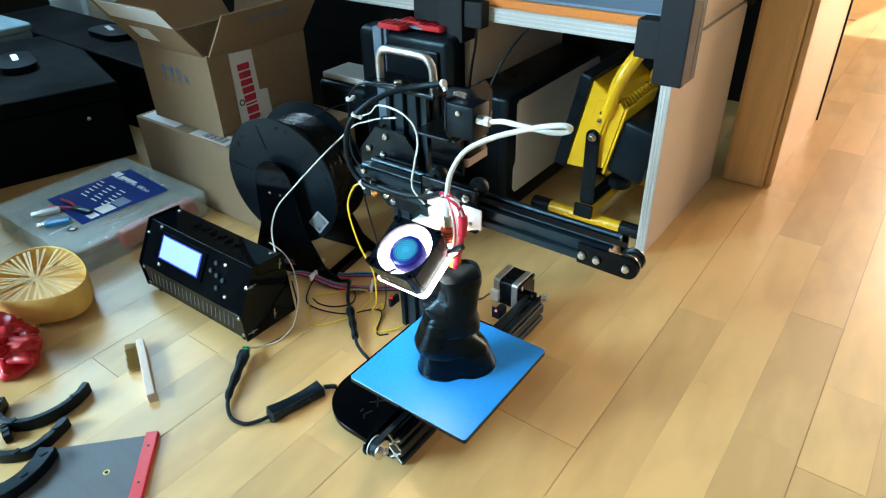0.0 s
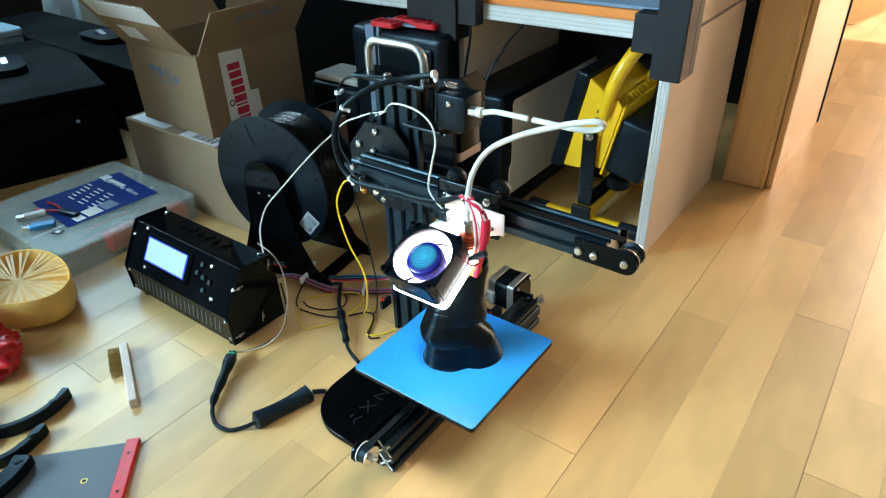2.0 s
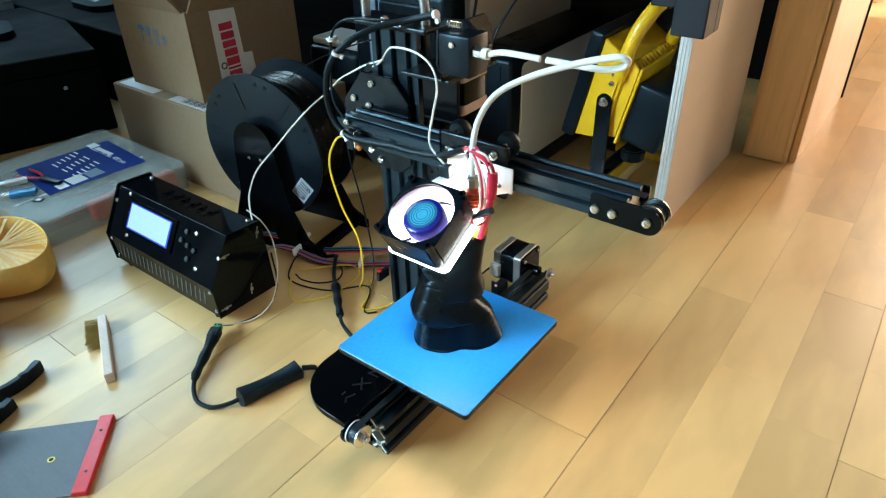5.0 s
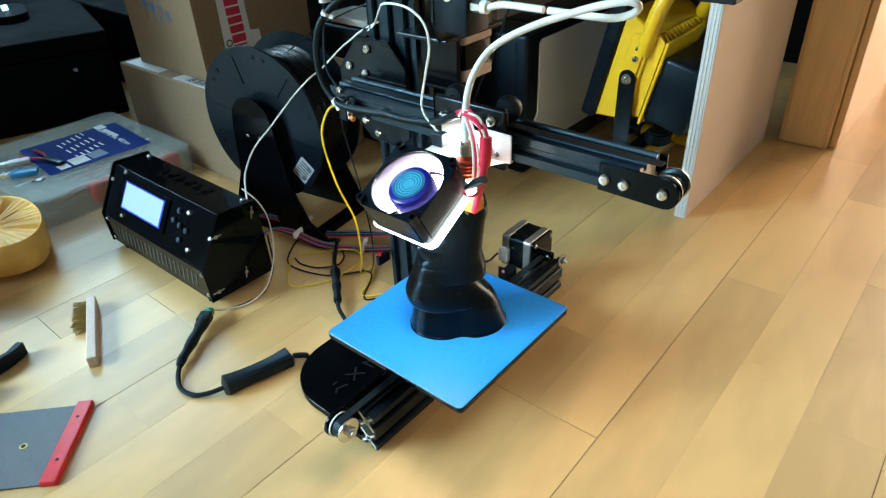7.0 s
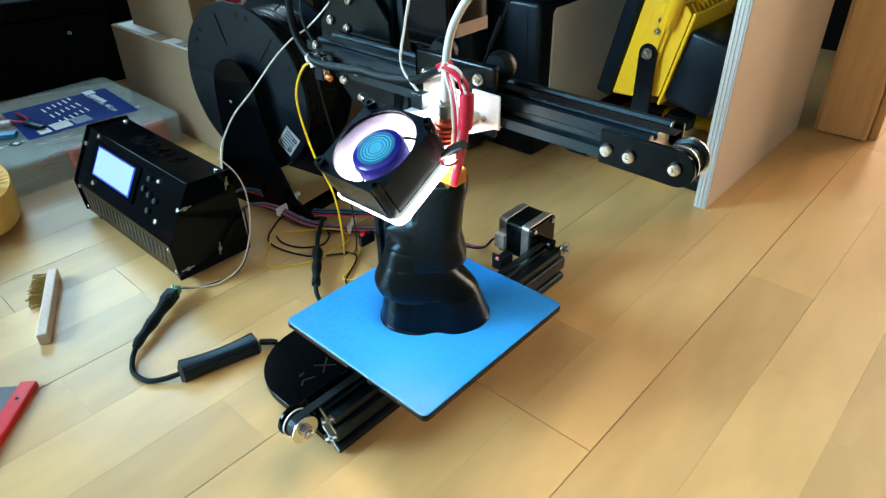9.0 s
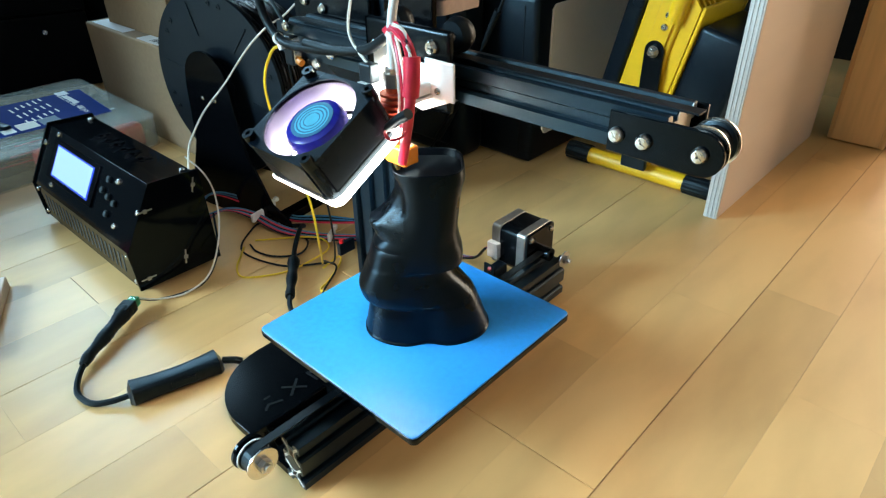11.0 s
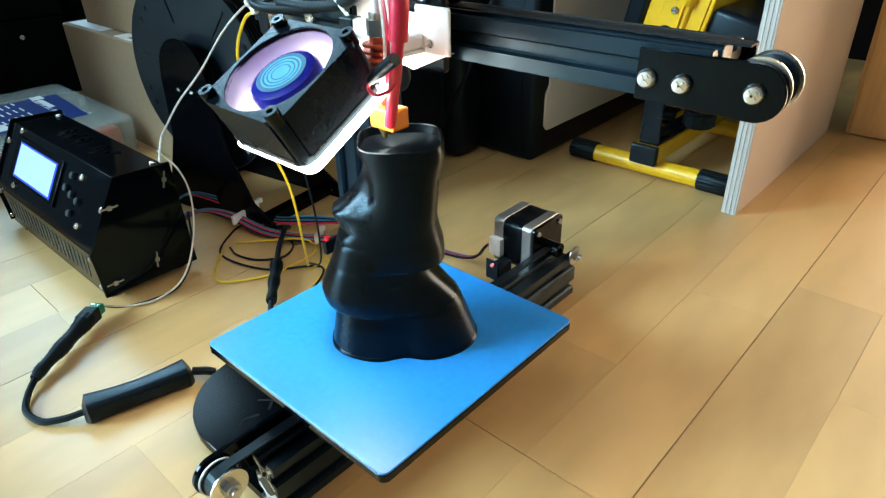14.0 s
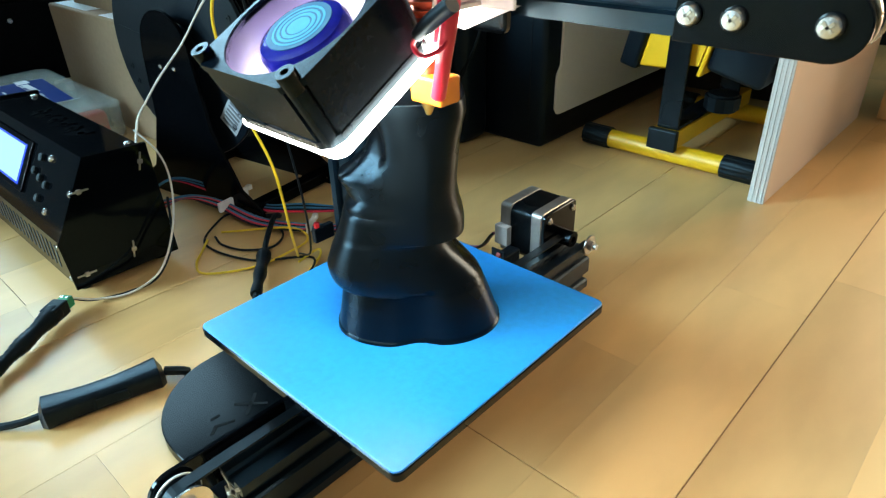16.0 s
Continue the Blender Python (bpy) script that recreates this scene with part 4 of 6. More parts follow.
def arm():
    out = [(p[0] + (ARM_Y0 + ARM_Y1) / 2, p[1] + (ARM_Z0 + ARM_Z1) / 2) for p in profile_outline(ARM_Y1 - ARM_Y0, ARM_Z1 - ARM_Z0, pitch=0.0165)]
    a = part("cross_arm", prism(out, "x", -0.165, 0.150), "black_alu", printer, "black slotted aluminium cross arm")
    part("sawn_end", prism([((p[0] - 0.179) * 0.97 + 0.179, (p[1] - 0.25325) * 0.97 + 0.25325) for p in out], "x", 0.1502, 0.1506), "brushed", a)
    plate = [(0.1215, 0.2400), (0.1215, 0.2615)] + [(0.1700 + 0.0112 * math.cos(radians(k)), 0.2505 + 0.0112 * math.sin(radians(k))) for k in range(90, -91, -15)]
    for y in (0.1595, 0.1960):
        p = part("end_plate", prism(plate if y < 0.17 else [(0.1215, 0.2400), (0.1215, 0.2615), (0.1560, 0.2615), (0.1560, 0.2400)], "y", y, y + 0.0028, 0.0005), "black_acrylic", printer, "glossy black end plate", smooth=True)
        if y < 0.17:
            for x, z in ((0.1268, 0.2495), (0.1418, 0.2495), (0.1700, 0.2505)):
                part("screw", screw_head((x, y - 0.0002, z), (0, -1, 0), 0.0041), "steel", p, smooth=True)
    w = part("end_pulley", lathe([(0.003, -0.0145), (0.0106, -0.0145), (0.0106, -0.0133), (0.0090, -0.0125), (0.0090, -0.0040), (0.0106, -0.0032), (0.0106, -0.002), (0.003, -0.002)], (0.1700, 0.1785, 0.2518), (0, 1, 0), 36), "black_plastic", printer, smooth=True)
    for h in (-0.0152, -0.0018):
        part("flange", lathe([(0.0098, h), (0.0118, h), (0.0118, h + 0.0009), (0.0098, h + 0.0009)], (0.1700, 0.1785, 0.2518), (0, 1, 0), 36), "steel", w, "bright pulley flange")
    bm = box(-0.15, 0.1620, 0.170, 0.178, 0.2646, 0.2656)
    box(-0.15, 0.1690, 0.170, 0.178, 0.2412, 0.2422, into=bm)
    for i in range(110):
        box(-0.148 + i * 0.0029, -0.1466 + i * 0.0029, 0.170, 0.178, 0.2404, 0.2412, into=bm)
    part("drive_belt", bm, "rubber", printer, "black toothed drive belt")
    sw = part("limit_switch", box(-0.146, -0.136, 0.1535, 0.1605, 0.236, 0.257, 0.0008), "black_plastic", printer, "small limit switch with an orange button")
    part("lever", box(-0.1355, -0.1345, 0.1545, 0.1600, 0.238, 0.256), "steel", sw)
    part("orange_button", cyl((-0.1340, 0.157, 0.240), (-0.1300, 0.157, 0.2385), 0.0028, 10), "orange", sw)
    bm = bmesh.new()
    for x, z in ((-0.150, 0.262), (-0.142, 0.254), (-0.118, 0.2395), (-0.100, 0.2495)):
        screw_head((x, 0.1615, z), (0, -1, 0), 0.0038, into=bm)
    part("screw", bm, "steel", a)


arm()


# bed with its carriage; built with its front edge on y = 0
def bed():
    b = part("bed", prism(rounded(-0.0787, 0.0787, 0.0, 0.1640, 0.004, 4), "z", BED_Z - 0.0062, BED_Z - 0.0014, 0.0004), "black_acrylic", printer, "blue taped print bed on a black carriage")
    part("build_sheet", prism(rounded(-0.0784, 0.0784, 0.0003, 0.1637, 0.004, 4), "z", BED_Z - 0.0013, BED_Z, 0.0003), "blue", b, "blue masking-tape build sheet", smooth=True)
    part("carriage_plate", box(-0.055, 0.055, 0.030, 0.134, BED_Z - 0.0185, BED_Z - 0.0150, 0.001), "black_steel", b)
    for x in (-0.068, 0.068):
        for y in (0.012, 0.150):
            bm = cyl((x, y, BED_Z - 0.020), (x, y, BED_Z - 0.0065), 0.0016, 10)
            cyl((x, y, BED_Z - 0.0135), (x, y, BED_Z - 0.0085), 0.0042, 14, into=bm)
            part("levelling_screw", bm, "steel", b, "bright levelling screw")
    for x in (-0.030, 0.018):
        for y in (0.045, 0.120):
            part("wheel", lathe([(0.003, -0.0045), (0.0085, -0.0045), (0.0105, -0.001), (0.0105, 0.001), (0.0085, 0.0045), (0.003, 0.0045)], (x, y, BED_Z - 0.0245), (0, 0, 1), 22), "rubber", b, smooth=True)
    return b


BED = bed()


# print head; built with the fan's middle on x = 0
def print_head():
    h = part("print_head", box(-0.043, 0.030, 0.1555, 0.1590, 0.234, 0.2835, 0.003, seg=3), "black_steel", printer, "print head with a fan, hot end and white light plate", smooth=True)
    for x, z in ((-0.032, 0.2665), (0.0165, 0.2730)):
        part("screw", screw_head((x, 0.1553, z), (0, -1, 0), 0.0045), "steel", h, smooth=True)
    for x in (-0.033, 0.019):
        part("wheel", lathe([(0.003, -0.006), (0.0088, -0.006), (0.0108, -0.0015), (0.0108, 0.0015), (0.0088, 0.006), (0.003, 0.006)], (x - 0.002, 0.1775, 0.2762), (0, 1, 0), 26), "rubber", h, smooth=True)
    bm = box(0.0165, 0.0400, 0.1475, 0.1495, 0.2455, 0.2690, 0.0012)
    prism([(0.012, 0.2350), (0.0400, 0.2470), (0.0165, 0.2470), (0.0165, 0.2640), (-0.030, 0.2640), (-0.030, 0.2430)], "y", 0.1500, 0.1520, into=bm)
    prism([(-0.030, 0.2640), (-0.005, 0.2640), (-0.008, 0.2720), (-0.026, 0.2720)], "y", 0.1470, 0.1490, into=bm)
    box(-0.030, 0.0235, 0.1180, 0.1499, 0.2462, 0.2480, 0.0004, into=bm)
    part("bracket", bm, "white_metal", h, "white sheet-metal bracket")
    part("screw", screw_head((0.0275, 0.1474, 0.2510), (0, -1, 0), 0.0022), "steel", h)
    part("sensor_plug", box(-0.0295, -0.0185, 0.1360, 0.1440, 0.2483, 0.2600, 0.001), "black_plastic", h)
    # fan, tilted forward
    m = Matrix.Translation((0, 0.0742, 0.2500)) @ Matrix.Rotation(radians(FAN_TILT), 4, "X")
    T = 0.0285
    s, R = 0.030, 0.0282
    ring = [(R * math.cos(2 * math.pi * i / 48), R * math.sin(2 * math.pi * i / 48)) for i in range(48)]
    bm = bmesh.new()
    for z0, z1 in ((-0.0028, 0.0), (-T, -T + 0.0035)):
        lo, hi = [], []
        for i, p in enumerate(ring):
            a = math.atan2(p[1], p[0])
            k = (s - 0.0002) / max(abs(math.cos(a)), abs(math.sin(a)))
            k = min(k, 0.0385)
            q = (k * math.cos(a), k * math.sin(a))
            lo.append((bm.verts.new(m @ Vector((*p, z0))), bm.verts.new(m @ Vector((*q, z0)))))
            hi.append((bm.verts.new(m @ Vector((*p, z1))), bm.verts.new(m @ Vector((*q, z1)))))
        for i in range(48):
            j = (i + 1) % 48
            bm.faces.new((lo[i][0], lo[j][0], lo[j][1], lo[i][1]))
            bm.faces.new((hi[i][0], hi[i][1], hi[j][1], hi[j][0]))
            bm.faces.new((lo[i][1], lo[j][1], hi[j][1], hi[i][1]))
            bm.faces.new((lo[i][0], hi[i][0], hi[j][0], lo[j][0]))
    fr = part("fan_frame", bm, "fan_plastic", h, "black cooling fan frame")
    # the lavender of the throat stands in for LED glow inside the fan
    part("fan_shroud", lathe([(R, -T), (R + 0.0012, -T), (R + 0.0012, -0.001), (R, -0.001)], m.translation, m.to_3x3() @ Vector((0, 0, 1)), 48), "fan_inner", h, "fan throat coloured lavender for the LED glow inside", smooth=True)
    up = m.to_3x3() @ Vector((0, 0, 1))
    for sx in (-1, 1):
        for sy in (-1, 1):
            part("fan_boss", lathe([(0.0016, -0.004), (0.0036, -0.004), (0.0036, 0.0035), (0.0016, 0.0035)], m @ Vector((sx * 0.0255, sy * 0.0255, 0)), up, 16), "black_steel", h, "socket-head fan screw", smooth=True)
            part("fan_post", cyl(m @ Vector((sx * 0.0245, sy * 0.0245, -T)), m @ Vector((sx * 0.0245, sy * 0.0245, -0.002)), 0.0042, 12), "fan_plastic", h, smooth=True)
    for a in (0, 90, 180, 270):
        mm = m @ Matrix.Rotation(radians(a), 4, "Z")
        part("fan_side", box(s - 0.0018, s - 0.0006, -0.0232, 0.0232, -T + 0.0034, -0.0027, m=mm), "fan_plastic", h)
    bm = bmesh.new()
    for a in (45, 135, 225, 315):
        mm = m @ Matrix.Rotation(radians(a), 4, "Z")
        box(0.010, 0.0290, -0.0012, 0.0012, -T, -T + 0.002, m=mm, into=bm)
    part("fan_strut", bm, "fan_plastic", h)
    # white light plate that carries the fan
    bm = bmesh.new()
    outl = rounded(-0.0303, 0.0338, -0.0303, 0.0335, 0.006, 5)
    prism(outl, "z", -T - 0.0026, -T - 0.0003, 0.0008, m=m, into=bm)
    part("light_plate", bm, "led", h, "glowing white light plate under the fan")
    # glowing blocks and their hanger, added to brighten the hot end and bracket
    part("small_light", box(-0.027, 0.006, 0.1385, 0.1460, 0.2425, 0.2445, 0.0005), "added_glow", h, "glowing block added to brighten the hot end")
    part("small_light", box(-0.014, 0.0085, 0.1466, 0.1474, 0.2490, 0.2630, 0.0003), "added_glow", h, "glowing block added to brighten the hot end")
    part("light_hanger", box(-0.020, -0.004, 0.1400, 0.1450, 0.2446, 0.2461), "black_steel", h)
    return h


HEAD = print_head()


def fan_hub():
    """The still-looking round hub of the fan with its ringed sticker."""
    c = Matrix.Translation((0, 0.0742, 0.2500)) @ Matrix.Rotation(radians(FAN_TILT), 4, "X")
    o, up = c @ Vector((0, 0, -0.0032)), c.to_3x3() @ Vector((0, 0, 1))
    part("fan_hub", lathe([(0.0001, 0.0), (0.0140, 0.0), (0.0165, -0.0012), (0.0178, -0.0040), (0.0180, -0.0150), (0.0001, -0.0150)], o, up, 44, closed=False), "fan_blue", HEAD, "dark blue fan hub", smooth=True)
    edges = (0.0, 0.0046, 0.0053, 0.0068, 0.0076, 0.0088, 0.0098, 0.0107, 0.0130)
    for i, (a, b) in enumerate(zip(edges, edges[1:])):
        part("sticker_ring", lathe([(max(a, 0.0001), 0.0001), (b, 0.0001), (b, 0.0003 + 0.0001 * (i % 2 == 0)), (max(a, 0.0001), 0.0003 + 0.0001 * (i % 2 == 0))], o, up, 36), "fan_label" if i % 2 == 0 else "fan_label_dark", HEAD, "cyan ring of the fan sticker")


fan_hub()


def fan_blades():
    """Seven swept blades, each turning about the fan's middle."""
    made = []
    for k in range(7):
        bm = bmesh.new()
        rows = []
        for i in range(5):
            rad = 0.0180 + 0.0096 * i / 4
            a0 = 0.16 * i / 4
            rows.append([bm.verts.new(Vector((rad * math.cos(a0 + s), rad * math.sin(a0 + s), -0.003 - 0.009 * (s / 0.72)))) for s in (0.0, 0.24, 0.48, 0.72)])
        for a, b in zip(rows, rows[1:]):
            for j in range(3):
                bm.faces.new((a[j], a[j + 1], b[j + 1], b[j]))
        bmesh.ops.solidify(bm, geom=bm.faces[:], thickness=0.0008)
        made.append(part("fan_blade", bm, "blade", HEAD, "translucent blue fan blade", smooth=True))
    return made


BLADES = fan_blades()


def hot_end():
    x, y = 0.0175, 0.1215
    bm = lathe([(0.0030, 0.2238), (0.0032, 0.2238), (0.0032, 0.2330), (0.0045, 0.2330), (0.0045, 0.2580), (0.0030, 0.2580)], (x, y, 0), (0, 0, 1), 20)
    for i in range(7):
        lathe([(0.0035, 0.2345 + i * 0.0032), (0.0082, 0.2345 + i * 0.0032), (0.0082, 0.2358 + i * 0.0032), (0.0035, 0.2358 + i * 0.0032)], (x, y, 0), (0, 0, 1), 24, into=bm)
    part("heat_sink", bm, "copper", HEAD, "red finned heat sink", smooth=True)
    bm = cyl((x, y, 0.2583), (x, y, 0.2660), 0.0056, 6)
    cyl((x, y, 0.2660), (x, y, 0.2690), 0.0042, 14, into=bm)
    part("tube_fitting", bm, "brushed", HEAD, "bright tube fitting")
    part("clamp_cap", box(x - 0.0105, x + 0.006, y + 0.004, y + 0.0255, 0.2485, 0.2560, 0.002), "white_metal", HEAD)
    part("heater_block", box(x - 0.005, x + 0.0120, y - 0.0055, y + 0.0065, 0.2128, 0.2240, 0.0012), "orange", HEAD, "heater block wrapped in amber tape")
    part("nozzle", cyl((x, y, 0.2126), (x, y, 0.2068), 0.0035, 14, r2=0.0011), "brass", HEAD, "brass nozzle", smooth=True)
    # heater leads in red sleeve
    part("red_sleeve", tube([(0.0430, 0.1120, 0.2815), (0.0440, 0.1105, 0.2720), (0.0435, 0.1095, 0.2610)], 0.0045, 10, steps=6), "red", HEAD, "red heat-shrink cable sleeve", smooth=True)
    part("red_sleeve", tube([(0.0435, 0.1095, 0.2612), (0.0420, 0.1085, 0.2480), (0.0385, 0.1095, 0.2370), (0.0320, 0.1120, 0.2190)], 0.0029, 10, steps=6), "red", HEAD, "thin red heat-shrink sleeve", smooth=True)
    for k, mname in enumerate(("red", "red", "white_wire", "red", "black_plastic", "red", "white_wire", "red", "red")):
        o, q = 0.0011 * (k % 3), 0.0017 * (k // 3)
        part("lead", tube([(0.004 - o, 0.1340 - q, 0.2830 + o), (0.0150 + o, 0.1220 + q, 0.2890 + q), (0.0265 + o, 0.1140 + q, 0.2925 + o - q), (0.0370 + q, 0.1110 + o, 0.2900 + o - q), (0.0415 + o, 0.1105 + q, 0.2800)], 0.0011, 6), mname, HEAD, smooth=True)
    for k, mname in enumerate(("white_wire", "red", "white_wire")):
        o = 0.0022 * k
        part("lead", tube([(0.006, 0.1330, 0.2820), (0.0190 + o, 0.1200, 0.2860), (0.0290 + o, 0.1140, 0.2740), (0.0315 + o, 0.1125, 0.2550), (0.0265 + o, 0.1140, 0.2330)], 0.0010, 6), mname, HEAD, smooth=True)
    part("black_sleeve", tube([(0.0510, 0.1000, 0.2560), (0.0440, 0.1000, 0.2515), (0.0380, 0.1000, 0.2470), (0.0340, 0.1000, 0.2440)], 0.0030, 10, taper=lambda s: 1.0 - 0.55 * max(0.0, s - 0.55)), "rubber", HEAD, smooth=True)
    part("lead", tube([(0.0340, 0.1000, 0.2440), (0.0320, 0.1000, 0.2400), (0.0360, 0.1010, 0.2370), (0.0410, 0.1060, 0.2400), (0.0420, 0.1090, 0.2470)], 0.0009, 6), "red", HEAD, smooth=True)
    # loop of white tube that follows the head
    part("feed_tube", tube([(x, y, 0.2680), (0.0160, 0.124, 0.293), (0.0180, 0.130, 0.315), (0.028, 0.140, 0.3345), (0.052, 0.150, 0.3495), (0.084, 0.158, 0.3620), (0.105, 0.161, 0.3685), (0.1155, 0.164, 0.3700), (0.1190, 0.1685, 0.3665), (0.1130, 0.1730, 0.3605), (0.100, 0.1752, 0.3560), (0.085, 0.1757, 0.3550), (0.050, 0.1757, 0.3550)], 0.0026, 10), "ptfe", HEAD, "white feed tube", smooth=True)
    # wrapped cable loom, moving half
    part("cable_loom", tube([(x - 0.002, 0.128, 0.2840), (-0.004, 0.139, 0.2790), (-0.030, 0.1430, 0.2660), (-0.062, 0.1440, 0.2605), (-0.094, 0.1445, 0.2600)], 0.0030, 10, steps=16, ripple=0.09), "rubber", HEAD, "black spiral-wrapped cable loom", smooth=True)
    part("sensor_wire", tube([(-0.0240, 0.1400, 0.2580), (-0.0440, 0.1430, 0.2740), (-0.0425, 0.1470, 0.3000), (-0.0395, 0.1500, 0.3220), (-0.0440, 0.1510, 0.3385), (-0.0580, 0.1530, 0.3470), (-0.0780, 0.1580, 0.3485), (-0.1010, 0.1650, 0.3450), (-0.1250, 0.1830, 0.3330), (-0.1500, 0.2000, 0.3150), (-0.1780, 0.2150, 0.3010)], 0.0010, 6), "white_wire", HEAD, "thin white wire", smooth=True)


hot_end()


def printer_cables():
    part("feed_tube", tube([(0.0117, 0.176, 0.351), (0.020, 0.1758, 0.3535), (0.030, 0.1757, 0.3550), (0.060, 0.1757, 0.3550)], 0.0026, 10), "ptfe", printer, "white feed tube", smooth=True)
    loom = part("cable_loom", tube([(-0.072, 0.1445, 0.2600), (-0.096, 0.1445, 0.2575), (-0.132, 0.1450, 0.2560), (-0.152, 0.1455, 0.2700), (-0.158, 0.1460, 0.2950), (-0.152, 0.1490, 0.3230), (-0.136, 0.1600, 0.3430), (-0.115, 0.1800, 0.3560), (-0.090, 0.1950, 0.3620), (-0.060, 0.1980, 0.3700)], 0.0031, 10, steps=16, ripple=0.09), "rubber", printer, "black spiral-wrapped cable loom", smooth=True)
    part("cable_loom", tube([(-0.120, 0.1930, 0.3590), (-0.160, 0.1850, 0.3560), (-0.182, 0.1850, 0.3400), (-0.184, 0.1800, 0.3100), (-0.170, 0.1650, 0.2800), (-0.150, 0.1600, 0.2630)], 0.0013, 8, steps=10), "rubber", printer, smooth=True)
    for p, d in (((-0.138, 0.1450, 0.2575), (1, 0, 0.5)), ((-0.146, 0.153, 0.333), (0.4, 0.2, 1)), ((-0.060, 0.198, 0.370), (1, 0, 0.4)), ((-0.184, 0.184, 0.334), (0, 0, 1))):
        d = Vector(d).normalized()
        bm = cyl(Vector(p) - d * 0.0016, Vector(p) + d * 0.0016, 0.0042, 12)
        box(-0.002, 0.002, -0.0078, -0.0036, -0.002, 0.002, 0.0004, m=Matrix.Translation(p) @ d.to_track_quat("Z", "Y").to_matrix().to_4x4(), into=bm)
        part("cable_tie", bm, "zip", loom, "white nylon cable tie")
    part("sensor_wire", tube([(-0.125, 0.195, 0.320), (-0.175, 0.220, 0.300), (-0.215, 0.240, 0.281), (-0.259, 0.260, 0.259), (-0.281, 0.250, 0.237), (-0.282, 0.228, 0.229), (-0.298, 0.212, 0.208), (-0.332, 0.202, 0.171), (-0.352, 0.185, 0.143), (-0.345, 0.165, 0.127), (-0.328, 0.148, 0.120), (-0.306, 0.132, 0.106)], 0.0010, 6), "white_wire", printer, "thin white wire", smooth=True)
    part("switch_wire", tube([(-0.147, 0.156, 0.250), (-0.158, 0.150, 0.243), (-0.166, 0.145, 0.215), (-0.160, 0.150, 0.165), (-0.150, 0.160, 0.120), (-0.165, 0.175, 0.060), (-0.200, 0.20, 0.012)], 0.0011, 6), "yellow_wire", printer, "thin yellow wire", smooth=True)
    part("switch_wire", tube([(-0.147, 0.157, 0.248), (-0.150, 0.160, 0.220), (-0.146, 0.168, 0.160), (-0.150, 0.180, 0.090), (-0.172, 0.195, 0.030), (-0.205, 0.205, 0.010)], 0.0009, 6), "rubber", printer, smooth=True)
    # ribbon of motor leads from the control box to the motors
    colours = ("rubber", "red", "blue_wire", "black_plastic", "red", "blue_wire")
    for i, c in enumerate(colours):
        o = i * 0.0015
        part("motor_lead", tube([(-0.318, 0.142 + o * 0.3, 0.040 + o), (-0.345, 0.178 + o, 0.030), (-0.338, 0.203 + o, 0.014 + o * 0.4), (-0.292, 0.213 + o, 0.006 + o * 0.6), (-0.250, 0.232 + o, 0.006 + o * 0.5), (-0.205, 0.262 + o, 0.008 + o * 0.4), (-0.150, 0.288 + o, 0.012), (-0.090, 0.300 + o * 0.5, 0.016), (-0.060, 0.2895 + o * 0.3, 0.045)], 0.0012, 6), c, printer, smooth=True)
    for i, c in enumerate(("red", "rubber", "blue_wire", "rubber", "blue_wire")):
        o = i * 0.0015
        part("motor_lead", tube([(-0.330, 0.142, 0.052 + o * 0.5), (-0.372, 0.182 + o, 0.040), (-0.366, 0.222 + o, 0.012 + o * 0.5), (-0.310, 0.234 + o, 0.008 + o * 0.5), (-0.268, 0.252 + o, 0.012 + o), (-0.215, 0.276 + o, 0.022), (-0.165, 0.292, 0.040 + o), (-0.130, 0.270, 0.030 + o)], 0.0012, 6), c, printer, smooth=True)
    for p, d in (((-0.330, 0.210, 0.0150), (1, 0.2, 0)), ((-0.345, 0.236, 0.0130), (1, 0.2, 0)), ((-0.240, 0.244, 0.010), (1, 0.6, 0))):
        mm = Matrix.Translation(p) @ Vector(d).to_track_quat("X", "Z").to_matrix().to_4x4()
        bm = box(-0.0018, 0.0018, -0.009, 0.009, -0.0045, 0.0055, 0.001, m=mm)
        box(-0.0025, 0.0025, 0.009, 0.014, 0.001, 0.006, 0.0006, m=mm, into=bm)
        part("cable_tie", bm, "zip", printer, "white nylon cable tie")


printer_cables()


